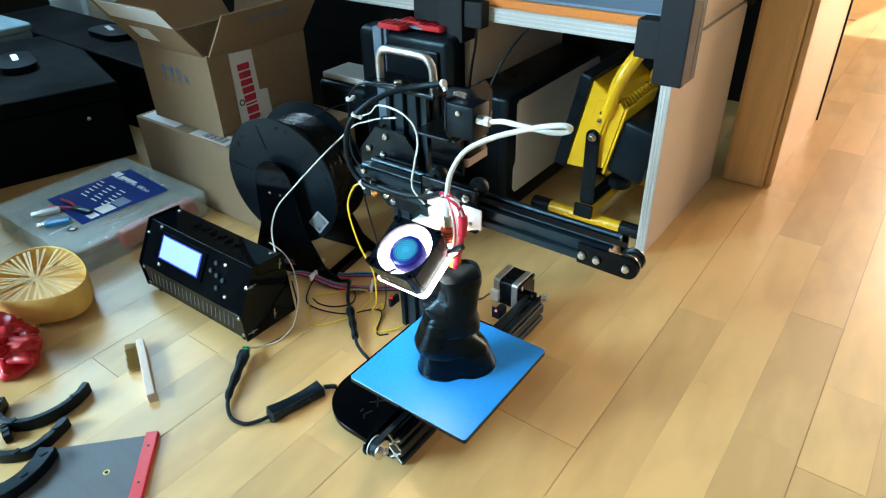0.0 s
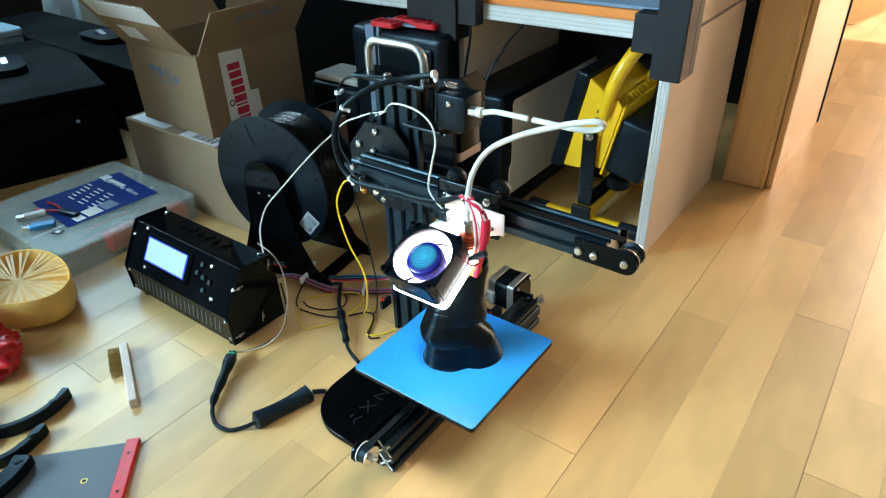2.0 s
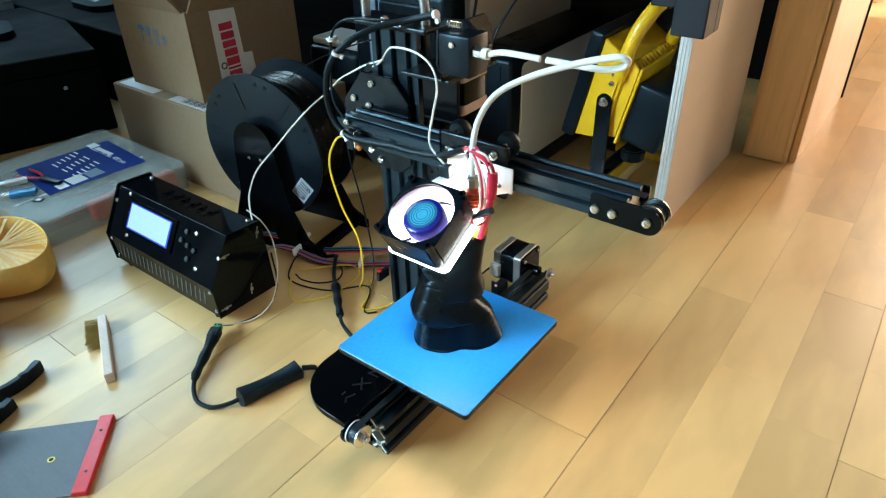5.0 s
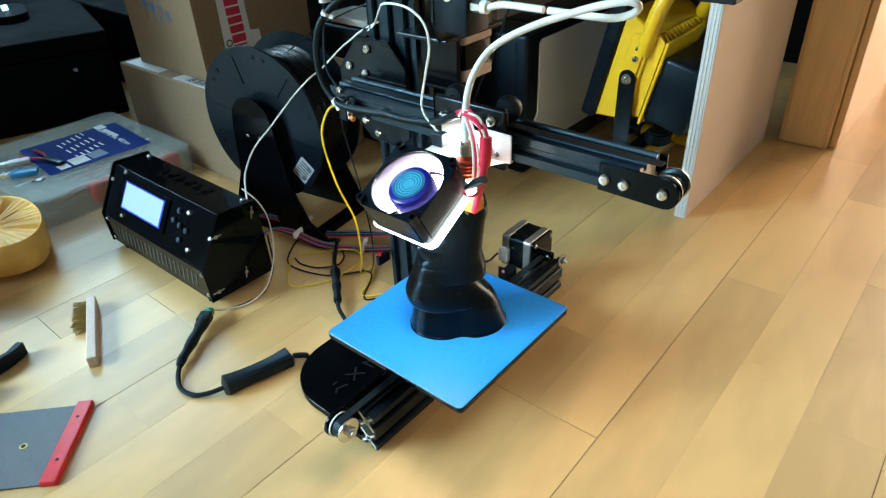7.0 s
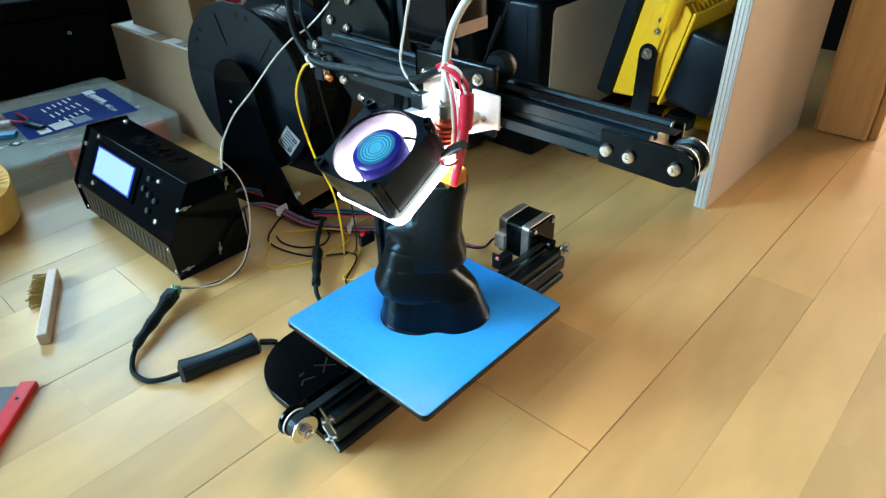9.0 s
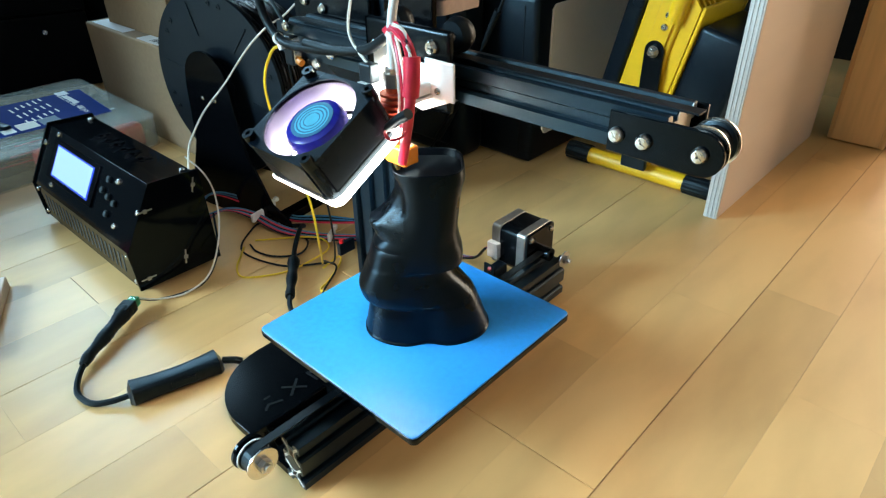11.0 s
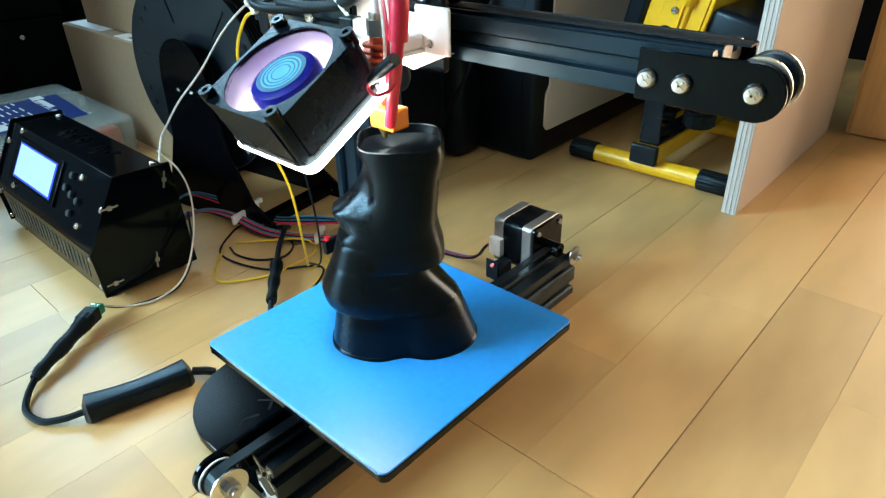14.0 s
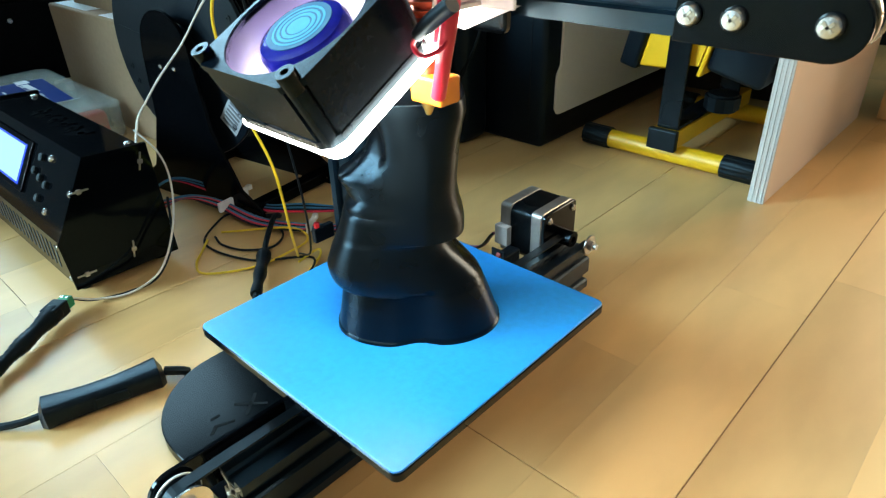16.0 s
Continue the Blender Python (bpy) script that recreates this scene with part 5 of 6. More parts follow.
# ---- printed statue on the bed; plain lofted shape ----
def statue():
    # height over the bed, front reach, back reach, half width in front and behind, squareness
    rows = [(0.0, 0.0412, -0.0478, 0.0290, 0.0292, 2.3), (0.0015, 0.0410, -0.0478, 0.0289, 0.0291, 2.3), (0.0022, 0.0402, -0.0470, 0.0282, 0.0285, 2.3), (0.012, 0.0384, -0.0438, 0.0272, 0.0280, 2.3), (0.020, 0.0370, -0.0410, 0.0260, 0.0270, 2.3),
            (0.0266, 0.0352, -0.0385, 0.0240, 0.0260, 2.3), (0.0276, 0.0350, -0.0380, 0.0240, 0.0258, 2.3), (0.0286, 0.0392, -0.0374, 0.0262, 0.0256, 2.3), (0.0310, 0.0412, -0.0364, 0.0275, 0.0253, 2.3), (0.0346, 0.0424, -0.0335, 0.0281, 0.0250, 2.3), (0.0399, 0.0429, -0.0290, 0.0279, 0.0244, 2.4), (0.0464, 0.0404, -0.0232, 0.0266, 0.0236, 2.5), (0.0510, 0.0384, -0.0202, 0.0256, 0.0230, 2.6),
            (0.0556, 0.0362, -0.0192, 0.0248, 0.0226, 2.7), (0.0566, 0.0358, -0.0205, 0.0247, 0.0228, 2.7), (0.0574, 0.0353, -0.0288, 0.0246, 0.0236, 2.8), (0.0627, 0.0338, -0.0290, 0.0241, 0.0239, 2.8), (0.0680, 0.0322, -0.0281, 0.0236, 0.0239, 2.8), (0.0706, 0.0312, -0.0273, 0.0233, 0.0239, 2.8), (0.0716, 0.0300, -0.0270, 0.0226, 0.0238, 2.8), (0.0730, 0.0306, -0.0268, 0.0228, 0.0238, 2.8),
            (0.0752, 0.0298, -0.0264, 0.0226, 0.0237, 2.8), (0.0778, 0.0250, -0.0259, 0.0222, 0.0236, 2.8), (0.083, 0.0180, -0.0253, 0.0226, 0.0235, 2.9), (0.090, 0.0128, -0.0258, 0.0228, 0.0233, 3.0), (0.100, 0.0096, -0.0268, 0.0229, 0.0231, 3.0), (0.108, 0.0098, -0.0277, 0.0230, 0.0230, 3.1),
            (0.114, 0.0112, -0.0288, 0.0230, 0.0230, 3.2), (0.1188, 0.0130, -0.0302, 0.0230, 0.0230, 3.2), (0.1225, 0.0150, -0.0302, 0.0229, 0.0229, 3.2), (0.1262, 0.0156, -0.0296, 0.0226, 0.0226, 3.2), (0.1266, 0.0150, -0.0290, 0.0220, 0.0220, 3.2), (0.1262, 0.0144, -0.0284, 0.0214, 0.0214, 3.2), (0.1215, 0.0142, -0.0282, 0.0212, 0.0212, 3.2), (0.1214, 0.0001, -0.0085, 0.0010, 0.0010, 2.0)]
    nose = ((0.0772, 0.0), (0.0782, 0.0035), (0.0820, 0.0105), (0.0860, 0.0165), (0.0881, 0.0182), (0.0918, 0.0148), (0.0960, 0.0112), (0.1000, 0.0090), (0.106, 0.0062), (0.113, 0.0026), (0.1175, 0.0))
    bm = bmesh.new()
    n, rings = 96, []
    fine = []
    for a, b in zip(rows, rows[1:]):
        k = max(1, int(abs(b[0] - a[0]) / 0.0014))
        fine += [tuple(p + (q - p) * i / k for p, q in zip(a, b)) for i in range(k)]
    fine.append(rows[-1])
    for z, front, back, wf, wb, sq in fine:
        bump = 0.0
        for (z0, b0), (z1, b1) in zip(nose, nose[1:]):
            if z0 <= z <= z1:
                bump = b0 + (b1 - b0) * (z - z0) / (z1 - z0)
        ring = []
        mid = (front + back) / 2
        for i in range(n):
            a = 2 * math.pi * i / n
            c, s = math.cos(a), math.sin(a)
            u = (abs(c) ** (2 / sq)) * (1 if c > 0 else -1) * (front - back) / 2 + mid
            k = min(1.0, max(0.0, (u + 0.006) / 0.030))
            wide = wb + (wf - wb) * k * k * (3 - 2 * k)
            v = (abs(s) ** (2 / sq)) * (1 if s > 0 else -1) * wide
            if c > 0:
                u += bump * math.exp(-abs(v / (0.0085 + 0.0085 * min(1.0, max(0.0, (0.112 - z) / 0.026)))) ** 3.6)
                if 0.079 < z < 0.118:
                    u += 0.0012 * math.sin(math.pi * (z - 0.079) / 0.039) * math.exp(-(((abs(v) - 0.0185) / 0.0030) ** 2))
            if z < 0.030:
                dent = 0.0045 * math.exp(-(((u + 0.004) / 0.010) ** 2)) * (1 - z / 0.060)
                v -= math.copysign(dent, v) * abs(s)
            if 0.045 < z < 0.115 and abs(s) > 0.6:
                v += math.copysign(0.0005 * math.exp(-(((u + 0.012) / 0.004) ** 2)), v)
            ring.append(bm.verts.new((u, v, z)))
        rings.append(ring)
    for a, b in zip(rings, rings[1:]):
        for i in range(n):
            bm.faces.new((a[i], a[(i + 1) % n], b[(i + 1) % n], b[i]))
    bm.faces.new(rings[0][::-1]), bm.faces.new(rings[-1])
    turn = math.atan2(-0.69, -0.72)
    bmesh.ops.transform(bm, matrix=Matrix.Rotation(turn, 4, "Z"), verts=bm.verts)
    ob = solid("printed_statue", bm, "pla", "glossy black plastic statue being printed on the blue bed", "statue", smooth=True, origin=(0, 0, 0))
    return ob


STATUE = statue()


# ---- filament spool on its stand ----
def spool():
    ang = radians(-81.3)
    n = Vector((math.cos(ang), math.sin(ang), 0))
    c = Vector((-0.390, 0.226, 0.151))
    s = thing("filament_spool", (c.x, c.y, 0.051), "large black spool wound with black filament", "spool")
    W = 0.078

    def flange(h0, h1):
        bm = lathe([(0.028, h0), (0.100, h0), (0.1006, (h0 + h1) / 2), (0.100, h1), (0.028, h1)], c, n, 72)
        return bm

    f = part("flange", flange(-0.004, 0.0), "black_plastic", s, "black plastic spool flange", smooth=True)
    part("flange", flange(-W, -W + 0.004), "black_plastic", s, "black plastic spool flange", smooth=True)
    side = Vector((0, 0, 1)).cross(n).normalized()
    for k in range(6):
        a = radians(60 * k + 20)
        for da in (-0.09, 0.09):
            p = c + (math.cos(a + da) * side + math.sin(a + da) * Vector((0, 0, 1))) * 0.088
            part("rivet_ring", lathe([(0.0012, 0.0002), (0.0032, 0.0002), (0.0032, 0.0010), (0.0012, 0.0010)], p, n, 12), "rubber", f)
        d = math.cos(a + 0.5) * side + math.sin(a + 0.5) * Vector((0, 0, 1))
        mm = Matrix.Translation(c + d * 0.072 + n * 0.0006) @ Matrix((d, n.cross(d), n)).transposed().to_4x4()
        part("rib", box(-0.018, 0.018, -0.0008, 0.0008, -0.0003, 0.0005, m=mm), "black_plastic", f)
    # winding: each turn a shallow ridge
    prof = [(0.030, -W + 0.0045)]
    turns = 40
    for i in range(turns):
        h = -W + 0.0045 + (W - 0.009) * i / turns
        r = 0.0840 + 0.0003 * math.sin(i * 2.7)
        prof += [(r - 0.0007, h), (r + 0.0001, h + 0.0006), (r + 0.0001, h + 0.0011)]
    prof.append((0.030, -0.0045))
    part("filament_winding", lathe(prof, c, n, 64), "winding", s, "glossy black wound filament", smooth=True)
    part("hub", lathe([(0.012, -W - 0.001), (0.0278, -W - 0.001), (0.0278, 0.001), (0.012, 0.001)], c, n, 32), "black_plastic", s, smooth=True)
    p = c + side * 0.062 + Vector((0, 0, -0.052))
    mm = Matrix.Translation(p + n * 0.0004) @ Matrix((side, Vector((0, 0, 1)), n)).transposed().to_4x4() @ Matrix.Rotation(radians(-40), 4, "Z")
    lab = part("label", box(-0.012, 0.012, -0.016, 0.016, 0.0, 0.0004, m=mm), "old_label", s, "small greyed printed label")
    for i in range(6):
        part("label_bar", box(-0.009, 0.009, -0.013 + i * 0.0045, -0.0105 + i * 0.0045, 0.0005, 0.0007, m=mm), "ink_grey", lab)
    # loose end running to the feeder
    part("loose_filament", tube([c + Vector((0.02, 0.045, 0.086)), (-0.300, 0.262, 0.275), (-0.200, 0.240, 0.315), (-0.10, 0.236, 0.345), (-0.055, 0.19, 0.352)], 0.0009, 6), "pla", s, smooth=True)
    # stand
    st = thing("spool_stand", (c.x, c.y, 0), "glossy black acrylic spool stand on the floor", "stand")
    out = [(-0.088, 0.0), (-0.088, 0.014), (-0.062, 0.030), (-0.040, 0.085), (-0.036, 0.150)] + [(0.034 * math.cos(radians(a)), 0.158 + 0.034 * math.sin(radians(a))) for a in range(170, 9, -16)] + [(0.036, 0.150), (0.044, 0.085), (0.072, 0.030), (0.098, 0.014), (0.098, 0.0)]
    for h in (0.012, -W - 0.016):
        mm = Matrix.Translation((c.x, c.y, 0)) @ Matrix((side, n, Vector((0, 0, 1)))).transposed().to_4x4()
        sidep = part("side_plate", prism(out, "y", h, h + 0.004, 0.0005, m=mm), "dull_acrylic", st, smooth=True)
        for dx in (-0.010, 0.010):
            part("screw", screw_head(Vector((c.x, c.y, 0.140)) + side * dx + n * (h + 0.0041), n, 0.0024), "steel", sidep)
        for dx in (-0.075, 0.082):
            part("screw", screw_head(Vector((c.x, c.y, 0.008)) + side * dx + n * (h + 0.0041), n, 0.0024), "steel", sidep)
    part("axle", cyl(c + n * 0.0118, c - n * (W + 0.0118), 0.0105, 24), "steel", st, "bright metal axle", smooth=True)
    for dx in (-0.070, 0.076):
        mm = Matrix.Translation((c.x, c.y, 0)) @ Matrix((side, n, Vector((0, 0, 1)))).transposed().to_4x4()
        part("cross_bar", box(dx - 0.008, dx + 0.008, -W - 0.0118, 0.0118, 0.003, 0.014, 0.0008, m=mm), "dull_acrylic", st)


spool()


# ---- control box ----
def control_box():
    x0, x1 = -0.535, -0.2955
    c = thing("control_box", ((x0 + x1) / 2, 0.09, 0), "glossy black acrylic control box with a lit blue screen", "control box")
    sec = [(0.0555, 0.012), (0.0530, 0.0510), (0.0880, 0.1105), (0.1340, 0.1080), (0.1375, 0.012)]
    big = [(0.0535, 0.009), (0.0510, 0.0515), (0.0865, 0.1130), (0.1365, 0.1105), (0.1405, 0.009)]
    for x in (x0, x1 - 0.003):
        e = part("end_plate", prism(big, "x", x, x + 0.003, 0.0003), "black_acrylic", c)
    e = c.children[-1]
    for y, z, a in ((0.077, 0.088, 0), (0.128, 0.097, 75), (0.064, 0.020, 0), (0.104, 0.026, 80)):
        mm = Matrix.Translation((x1 + 0.0001, y, z)) @ Matrix.Rotation(radians(a), 4, "X")
        bm = box(0, 0.0006, -0.0075, 0.0075, -0.0007, 0.0007, m=mm)
        box(0, 0.0016, -0.0018, 0.0018, -0.0020, 0.0020, 0.0004, m=mm, into=bm)
        part("slot_nut", bm, "brushed", e, "small bright nut in its slot")

    def panel(p, q, name, t=0.003):
        p, q = Vector(p), Vector(q)
        d = (q - p).normalized()
        nrm = Vector((-d.y, d.x))
        return part(name, prism([tuple(p), tuple(q), tuple(q - nrm * t), tuple(p - nrm * t)], "x", x0 + 0.0032, x1 - 0.0032, 0.0003), "black_acrylic", c)

    low = panel(sec[0], sec[1], "vent_panel")
    front = panel(sec[1], sec[2], "front_panel")
    top = panel(sec[2], sec[3], "top_panel")
    panel(sec[3], sec[4], "back_panel")
    part("bottom_panel", box(x0 + 0.0032, x1 - 0.0032, 0.056, 0.136, 0.0085, 0.0118), "black_acrylic", c)
    # things on the sloping front
    a = Vector((0.0, 0.0530, 0.0510))
    d = Vector((0, 0.0350, 0.0595)).normalized()
    nrm = Vector((0, -d.z, d.y))
    fm = Matrix.Translation(a) @ Matrix((Vector((1, 0, 0)), d, nrm)).transposed().to_4x4()
    part("screen_bezel", box(-0.504, -0.390, 0.0160, 0.0600, 0.0003, 0.0022, 0.0005, m=fm), "dull_acrylic", front)
    part("screen_margin", box(-0.4915, -0.3985, 0.0205, 0.0560, 0.0024, 0.0027, m=fm), "screen_edge", front, "deep blue lit screen margin")
    part("screen", box(-0.4885, -0.4010, 0.0225, 0.0545, 0.0029, 0.0032, m=fm), "screen", front, "pale blue lit screen")
    for x, s in ((-0.528, 0.0490), (-0.501, 0.0650), (-0.488, 0.0110), (-0.350, 0.0560), (-0.336, 0.0150), (-0.3005, 0.0400)):
        part("screw", screw_head(fm @ Vector((x, s, 0.0002)), nrm, 0.0030), "steel", front, smooth=True)
    for x, s in ((-0.368, 0.0530), (-0.375, 0.0400), (-0.361, 0.0370), (-0.347, 0.0345), (-0.356, 0.0210)):
        part("button", cyl(fm @ Vector((x, s, 0.0)), fm @ Vector((x, s, 0.0030)), 0.0034, 14, bevel=0.0006), "rubber", front)
    # vent slots
    d2 = Vector((0, -0.0025, 0.039)).normalized()
    n2 = Vector((0, -d2.z, d2.y))
    vm = Matrix.Translation((0, 0.0555, 0.012)) @ Matrix((Vector((1, 0, 0)), d2, n2)).transposed().to_4x4()
    for i in range(21):
        x = x0 + 0.022 + i * 0.0096
        mm = vm @ Matrix.Translation((x, 0.019, 0)) @ Matrix.Rotation(radians(-20), 4, "Z")
        part("vent_slot", box(-0.0011, 0.0011, -0.0125, 0.0125, 0.0001, 0.0004, m=mm), "vent_light", low, "light slot edge")
    for x in (x0 + 0.010, x1 - 0.008):
        for s in (0.005, 0.034):
            part("screw", screw_head(vm @ Vector((x, s, 0.0001)), n2, 0.0026), "steel", low)
    # plain recess marks on the top
    for i, w in enumerate((0.014, 0.011, 0.013, 0.012, 0.011, 0.013)):
        mm = Matrix.Translation((-0.455 + i * 0.0185, 0.112, 0.1096)) @ Matrix.Rotation(radians(-16 if i % 2 else 24), 4, "Z")
        part("recess_mark", box(-w / 2, w / 2, -0.0026, 0.0026, -0.0002, 0.0003, m=mm), "dull_acrylic", top)
        part("recess_mark", box(-0.0028, 0.0028, -0.011, 0.011, -0.0002, 0.0003, m=mm), "dull_acrylic", top)
    for x in (-0.517, -0.308):
        part("screw", screw_head((x, 0.127, 0.1088), (0, 0, 1), 0.0030), "steel", top, smooth=True)
    for x in (x0 + 0.02, x1 - 0.02):
        for y in (0.065, 0.13):
            part("foot", cyl((x, y, 0.0), (x, y, 0.0088), 0.006, 12), "rubber", c)


control_box()


# ---- power lead, wires on the floor ----
def power_lead():
    c = thing("power_lead", (-0.20, 0.0, 0), "black power lead with an inline switch lying on the floor", "cable")
    p = part("screw_terminal_plug", tube([(-0.276, 0.030, 0.0105), (-0.264, 0.013, 0.0095), (-0.252, -0.004, 0.0085), (-0.242, -0.019, 0.0075), (-0.235, -0.028, 0.006)], 0.0066, 14, steps=7, ripple=0.10, taper=lambda s: (1.0 - 0.42 * s) * (1.0 + 0.10 * math.sin(s * 17))), "rubber", c, smooth=True)
    mm = Matrix.Translation((-0.282, 0.0385, 0.0125)) @ Matrix.Rotation(radians(-56), 4, "Z")
    part("terminal_block", box(-0.0055, 0.0020, -0.0045, 0.0045, -0.006, 0.0025, 0.0006, m=mm), "green", p, "green screw terminal block")
    part("terminal_body", box(0.0022, 0.0185, -0.0062, 0.0062, -0.0075, 0.0040, 0.0012, m=mm), "rubber", p)
    for y in (-0.0032, 0.0032):
        part("screw", cyl(mm @ Vector((-0.002, y * 0.7, 0.0025)), mm @ Vector((-0.002, y * 0.7, 0.0030)), 0.0014, 10), "steel", p)
    part("cable", tube([(-0.236, -0.027, 0.006), (-0.224, -0.037, 0.004), (-0.207, -0.0445, 0.003), (-0.188, -0.0415, 0.003), (-0.176, -0.030, 0.005), (-0.168, -0.018, 0.008)], 0.0025, 8), "rubber", c, smooth=True)
    m = Matrix.Translation((-0.1600, 0.0165, 0.0005)) @ Matrix.Rotation(math.atan2(0.070, 0.0185), 4, "Z")
    bm = bmesh.new()
    rows = []
    for i in range(25):
        q = -1 + 2 * i / 24
        end = max(0.0, 1 - ((abs(q) - 0.90) / 0.10) ** 2) ** 0.5 if abs(q) > 0.90 else 1.0
        wide, high = (0.0082 + 0.0024 * q * q) * (0.55 + 0.45 * end), (0.0138 + 0.0026 * q * q) * (0.55 + 0.45 * end)
        rows.append([bm.verts.new(m @ Vector((0.037 * q, wide * math.copysign(abs(math.cos(b)) ** 0.42, math.cos(b)), 0.0075 + high / 2 * math.copysign(abs(math.sin(b)) ** 0.42, math.sin(b)) + (high - 0.015) / 2))) for b in (2 * math.pi * k / 28 for k in range(28))])
    for a, b in zip(rows, rows[1:]):
        for k in range(28):
            bm.faces.new((a[k], a[(k + 1) % 28], b[(k + 1) % 28], b[k]))
    bm.faces.new(rows[0][::-1]), bm.faces.new(rows[-1])
    s = part("inline_switch", bm, "black_plastic", c, "black inline rocker switch with a narrow waist", smooth=True)
    tip = m @ Matrix.Translation((0.004, -0.0080, 0.0072)) @ Matrix.Rotation(radians(78), 4, "X")
    part("rocker_frame", prism(rounded(-0.0115, 0.0115, -0.0042, 0.0042, 0.002, 3), "z", 0.0, 0.0008, 0.0002, m=tip), "black_plastic", s)
    part("rocker", prism([(-0.0095, 0.0009), (0.0095, 0.0009), (0.0095, 0.0036), (0.0, 0.0014), (-0.0095, 0.0020)], "y", -0.0030, 0.0030, 0.0004, m=tip), "rubber", s)
    part("cable", tube([(-0.150, 0.053, 0.008), (-0.143, 0.061, 0.007), (-0.1415, 0.065, 0.004)], 0.0030, 8), "rubber", c, smooth=True)
    d = thing("barrel_connector", (-0.20, 0.16, 0), "black barrel connectors joined on a thin black lead", "cable")
    part("plug", tube([(-0.232, 0.187, 0.0085), (-0.220, 0.177, 0.0082), (-0.207, 0.166, 0.0080), (-0.195, 0.156, 0.0078), (-0.183, 0.146, 0.0072)], 0.0054, 14, steps=7, ripple=0.10, taper=lambda q: (1.0 - 0.25 * q) * (1.0 + 0.12 * math.sin(q * 15))), "rubber", d, smooth=True)
    part("lead", tube([(-0.184, 0.147, 0.0072), (-0.174, 0.139, 0.006), (-0.160, 0.133, 0.0035), (-0.1445, 0.128, 0.003)], 0.0024, 8), "rubber", d, smooth=True)
    part("lead", tube([(-0.232, 0.187, 0.0085), (-0.250, 0.202, 0.010), (-0.266, 0.222, 0.018), (-0.280, 0.236, 0.010), (-0.30, 0.232, 0.004)], 0.0026, 8), "rubber", d, smooth=True)
    w = thing("floor_wire", (-0.24, 0.18, 0), "loops of thin yellow and black wire on the floor", "wire")
    part("yellow_loop", tube([(-0.300, 0.170, 0.004), (-0.289, 0.159, 0.003), (-0.272, 0.143, 0.0015), (-0.252, 0.140, 0.0015), (-0.229, 0.172, 0.002), (-0.225, 0.205, 0.003), (-0.232, 0.233, 0.003), (-0.255, 0.230, 0.008), (-0.300, 0.185, 0.006)], 0.0011, 6), "yellow_wire", w, smooth=True)
    part("yellow_loop", tube([(-0.200, 0.20, 0.006), (-0.208, 0.226, 0.004), (-0.200, 0.222, 0.002), (-0.185, 0.196, 0.0015), (-0.176, 0.177, 0.0015), (-0.162, 0.185, 0.002), (-0.150, 0.200, 0.004), (-0.146, 0.215, 0.010)], 0.0011, 6), "yellow_wire", w, smooth=True)
    part("black_loop", tube([(-0.300, 0.178, 0.004), (-0.285, 0.176, 0.002), (-0.262, 0.184, 0.0015), (-0.246, 0.205, 0.002), (-0.262, 0.226, 0.003), (-0.300, 0.222, 0.003), (-0.330, 0.215, 0.004), (-0.325, 0.195, 0.004), (-0.297, 0.166, 0.002), (-0.24, 0.178, 0.002), (-0.20, 0.215, 0.003), (-0.17, 0.175, 0.0015), (-0.155, 0.182, 0.002)], 0.0011, 6), "rubber", w, smooth=True)
    part("white_wire", tube([(-0.3285, 0.142, 0.112), (-0.312, 0.1500, 0.095), (-0.2945, 0.1480, 0.075), (-0.276, 0.134, 0.045), (-0.268, 0.112, 0.014), (-0.270, 0.086, 0.003), (-0.279, 0.062, 0.004), (-0.283, 0.045, 0.012)], 0.0009, 6), "white_wire", w, "thin white wire pair", smooth=True)
    part("black_wire", tube([(-0.2945, 0.1420, 0.060), (-0.274, 0.128, 0.030), (-0.271, 0.108, 0.006), (-0.274, 0.084, 0.002), (-0.282, 0.060, 0.003), (-0.286, 0.045, 0.010)], 0.0012, 6), "rubber", w, smooth=True)


power_lead()


def hanging_cable():
    c = thing("hanging_cable", (-0.22, 0.55, 0.2), "thin black cable hanging from the cabinet", "cable")
    part("cord", tube([(-0.252, 0.548, 0.43), (-0.254, 0.545, 0.37), (-0.252, 0.540, 0.31), (-0.260, 0.540, 0.265), (-0.268, 0.545, 0.225), (-0.270, 0.560, 0.2175)], 0.0022, 8), "rubber", c, smooth=True)


hanging_cable()


def plug_lead():
    c = thing("plug_lead", (-0.31, 0.49, 0), "thin black lead with moulded plugs hanging under the shelf", "cable")
    part("lead", tube([(-0.168, 0.556, 0.3335), (-0.176, 0.520, 0.310), (-0.188, 0.492, 0.270), (-0.203, 0.489, 0.222), (-0.226, 0.489, 0.177), (-0.249, 0.489, 0.123), (-0.280, 0.489, 0.072), (-0.306, 0.488, 0.032), (-0.325, 0.470, 0.004), (-0.360, 0.440, 0.002)], 0.0017, 8), "rubber", c, smooth=True)
    part("plug", tube([(-0.209, 0.489, 0.211), (-0.218, 0.489, 0.193), (-0.230, 0.489, 0.168)], 0.0042, 10, steps=5, ripple=0.12, taper=lambda s: 1.0 - 0.4 * s), "rubber", c, "black moulded plug", smooth=True)
    part("plug", tube([(-0.262, 0.489, 0.102), (-0.284, 0.489, 0.065), (-0.306, 0.488, 0.032)], 0.0046, 10, steps=5, ripple=0.10, taper=lambda s: 0.6 + 0.4 * s), "rubber", c, "black moulded plug", smooth=True)


plug_lead()


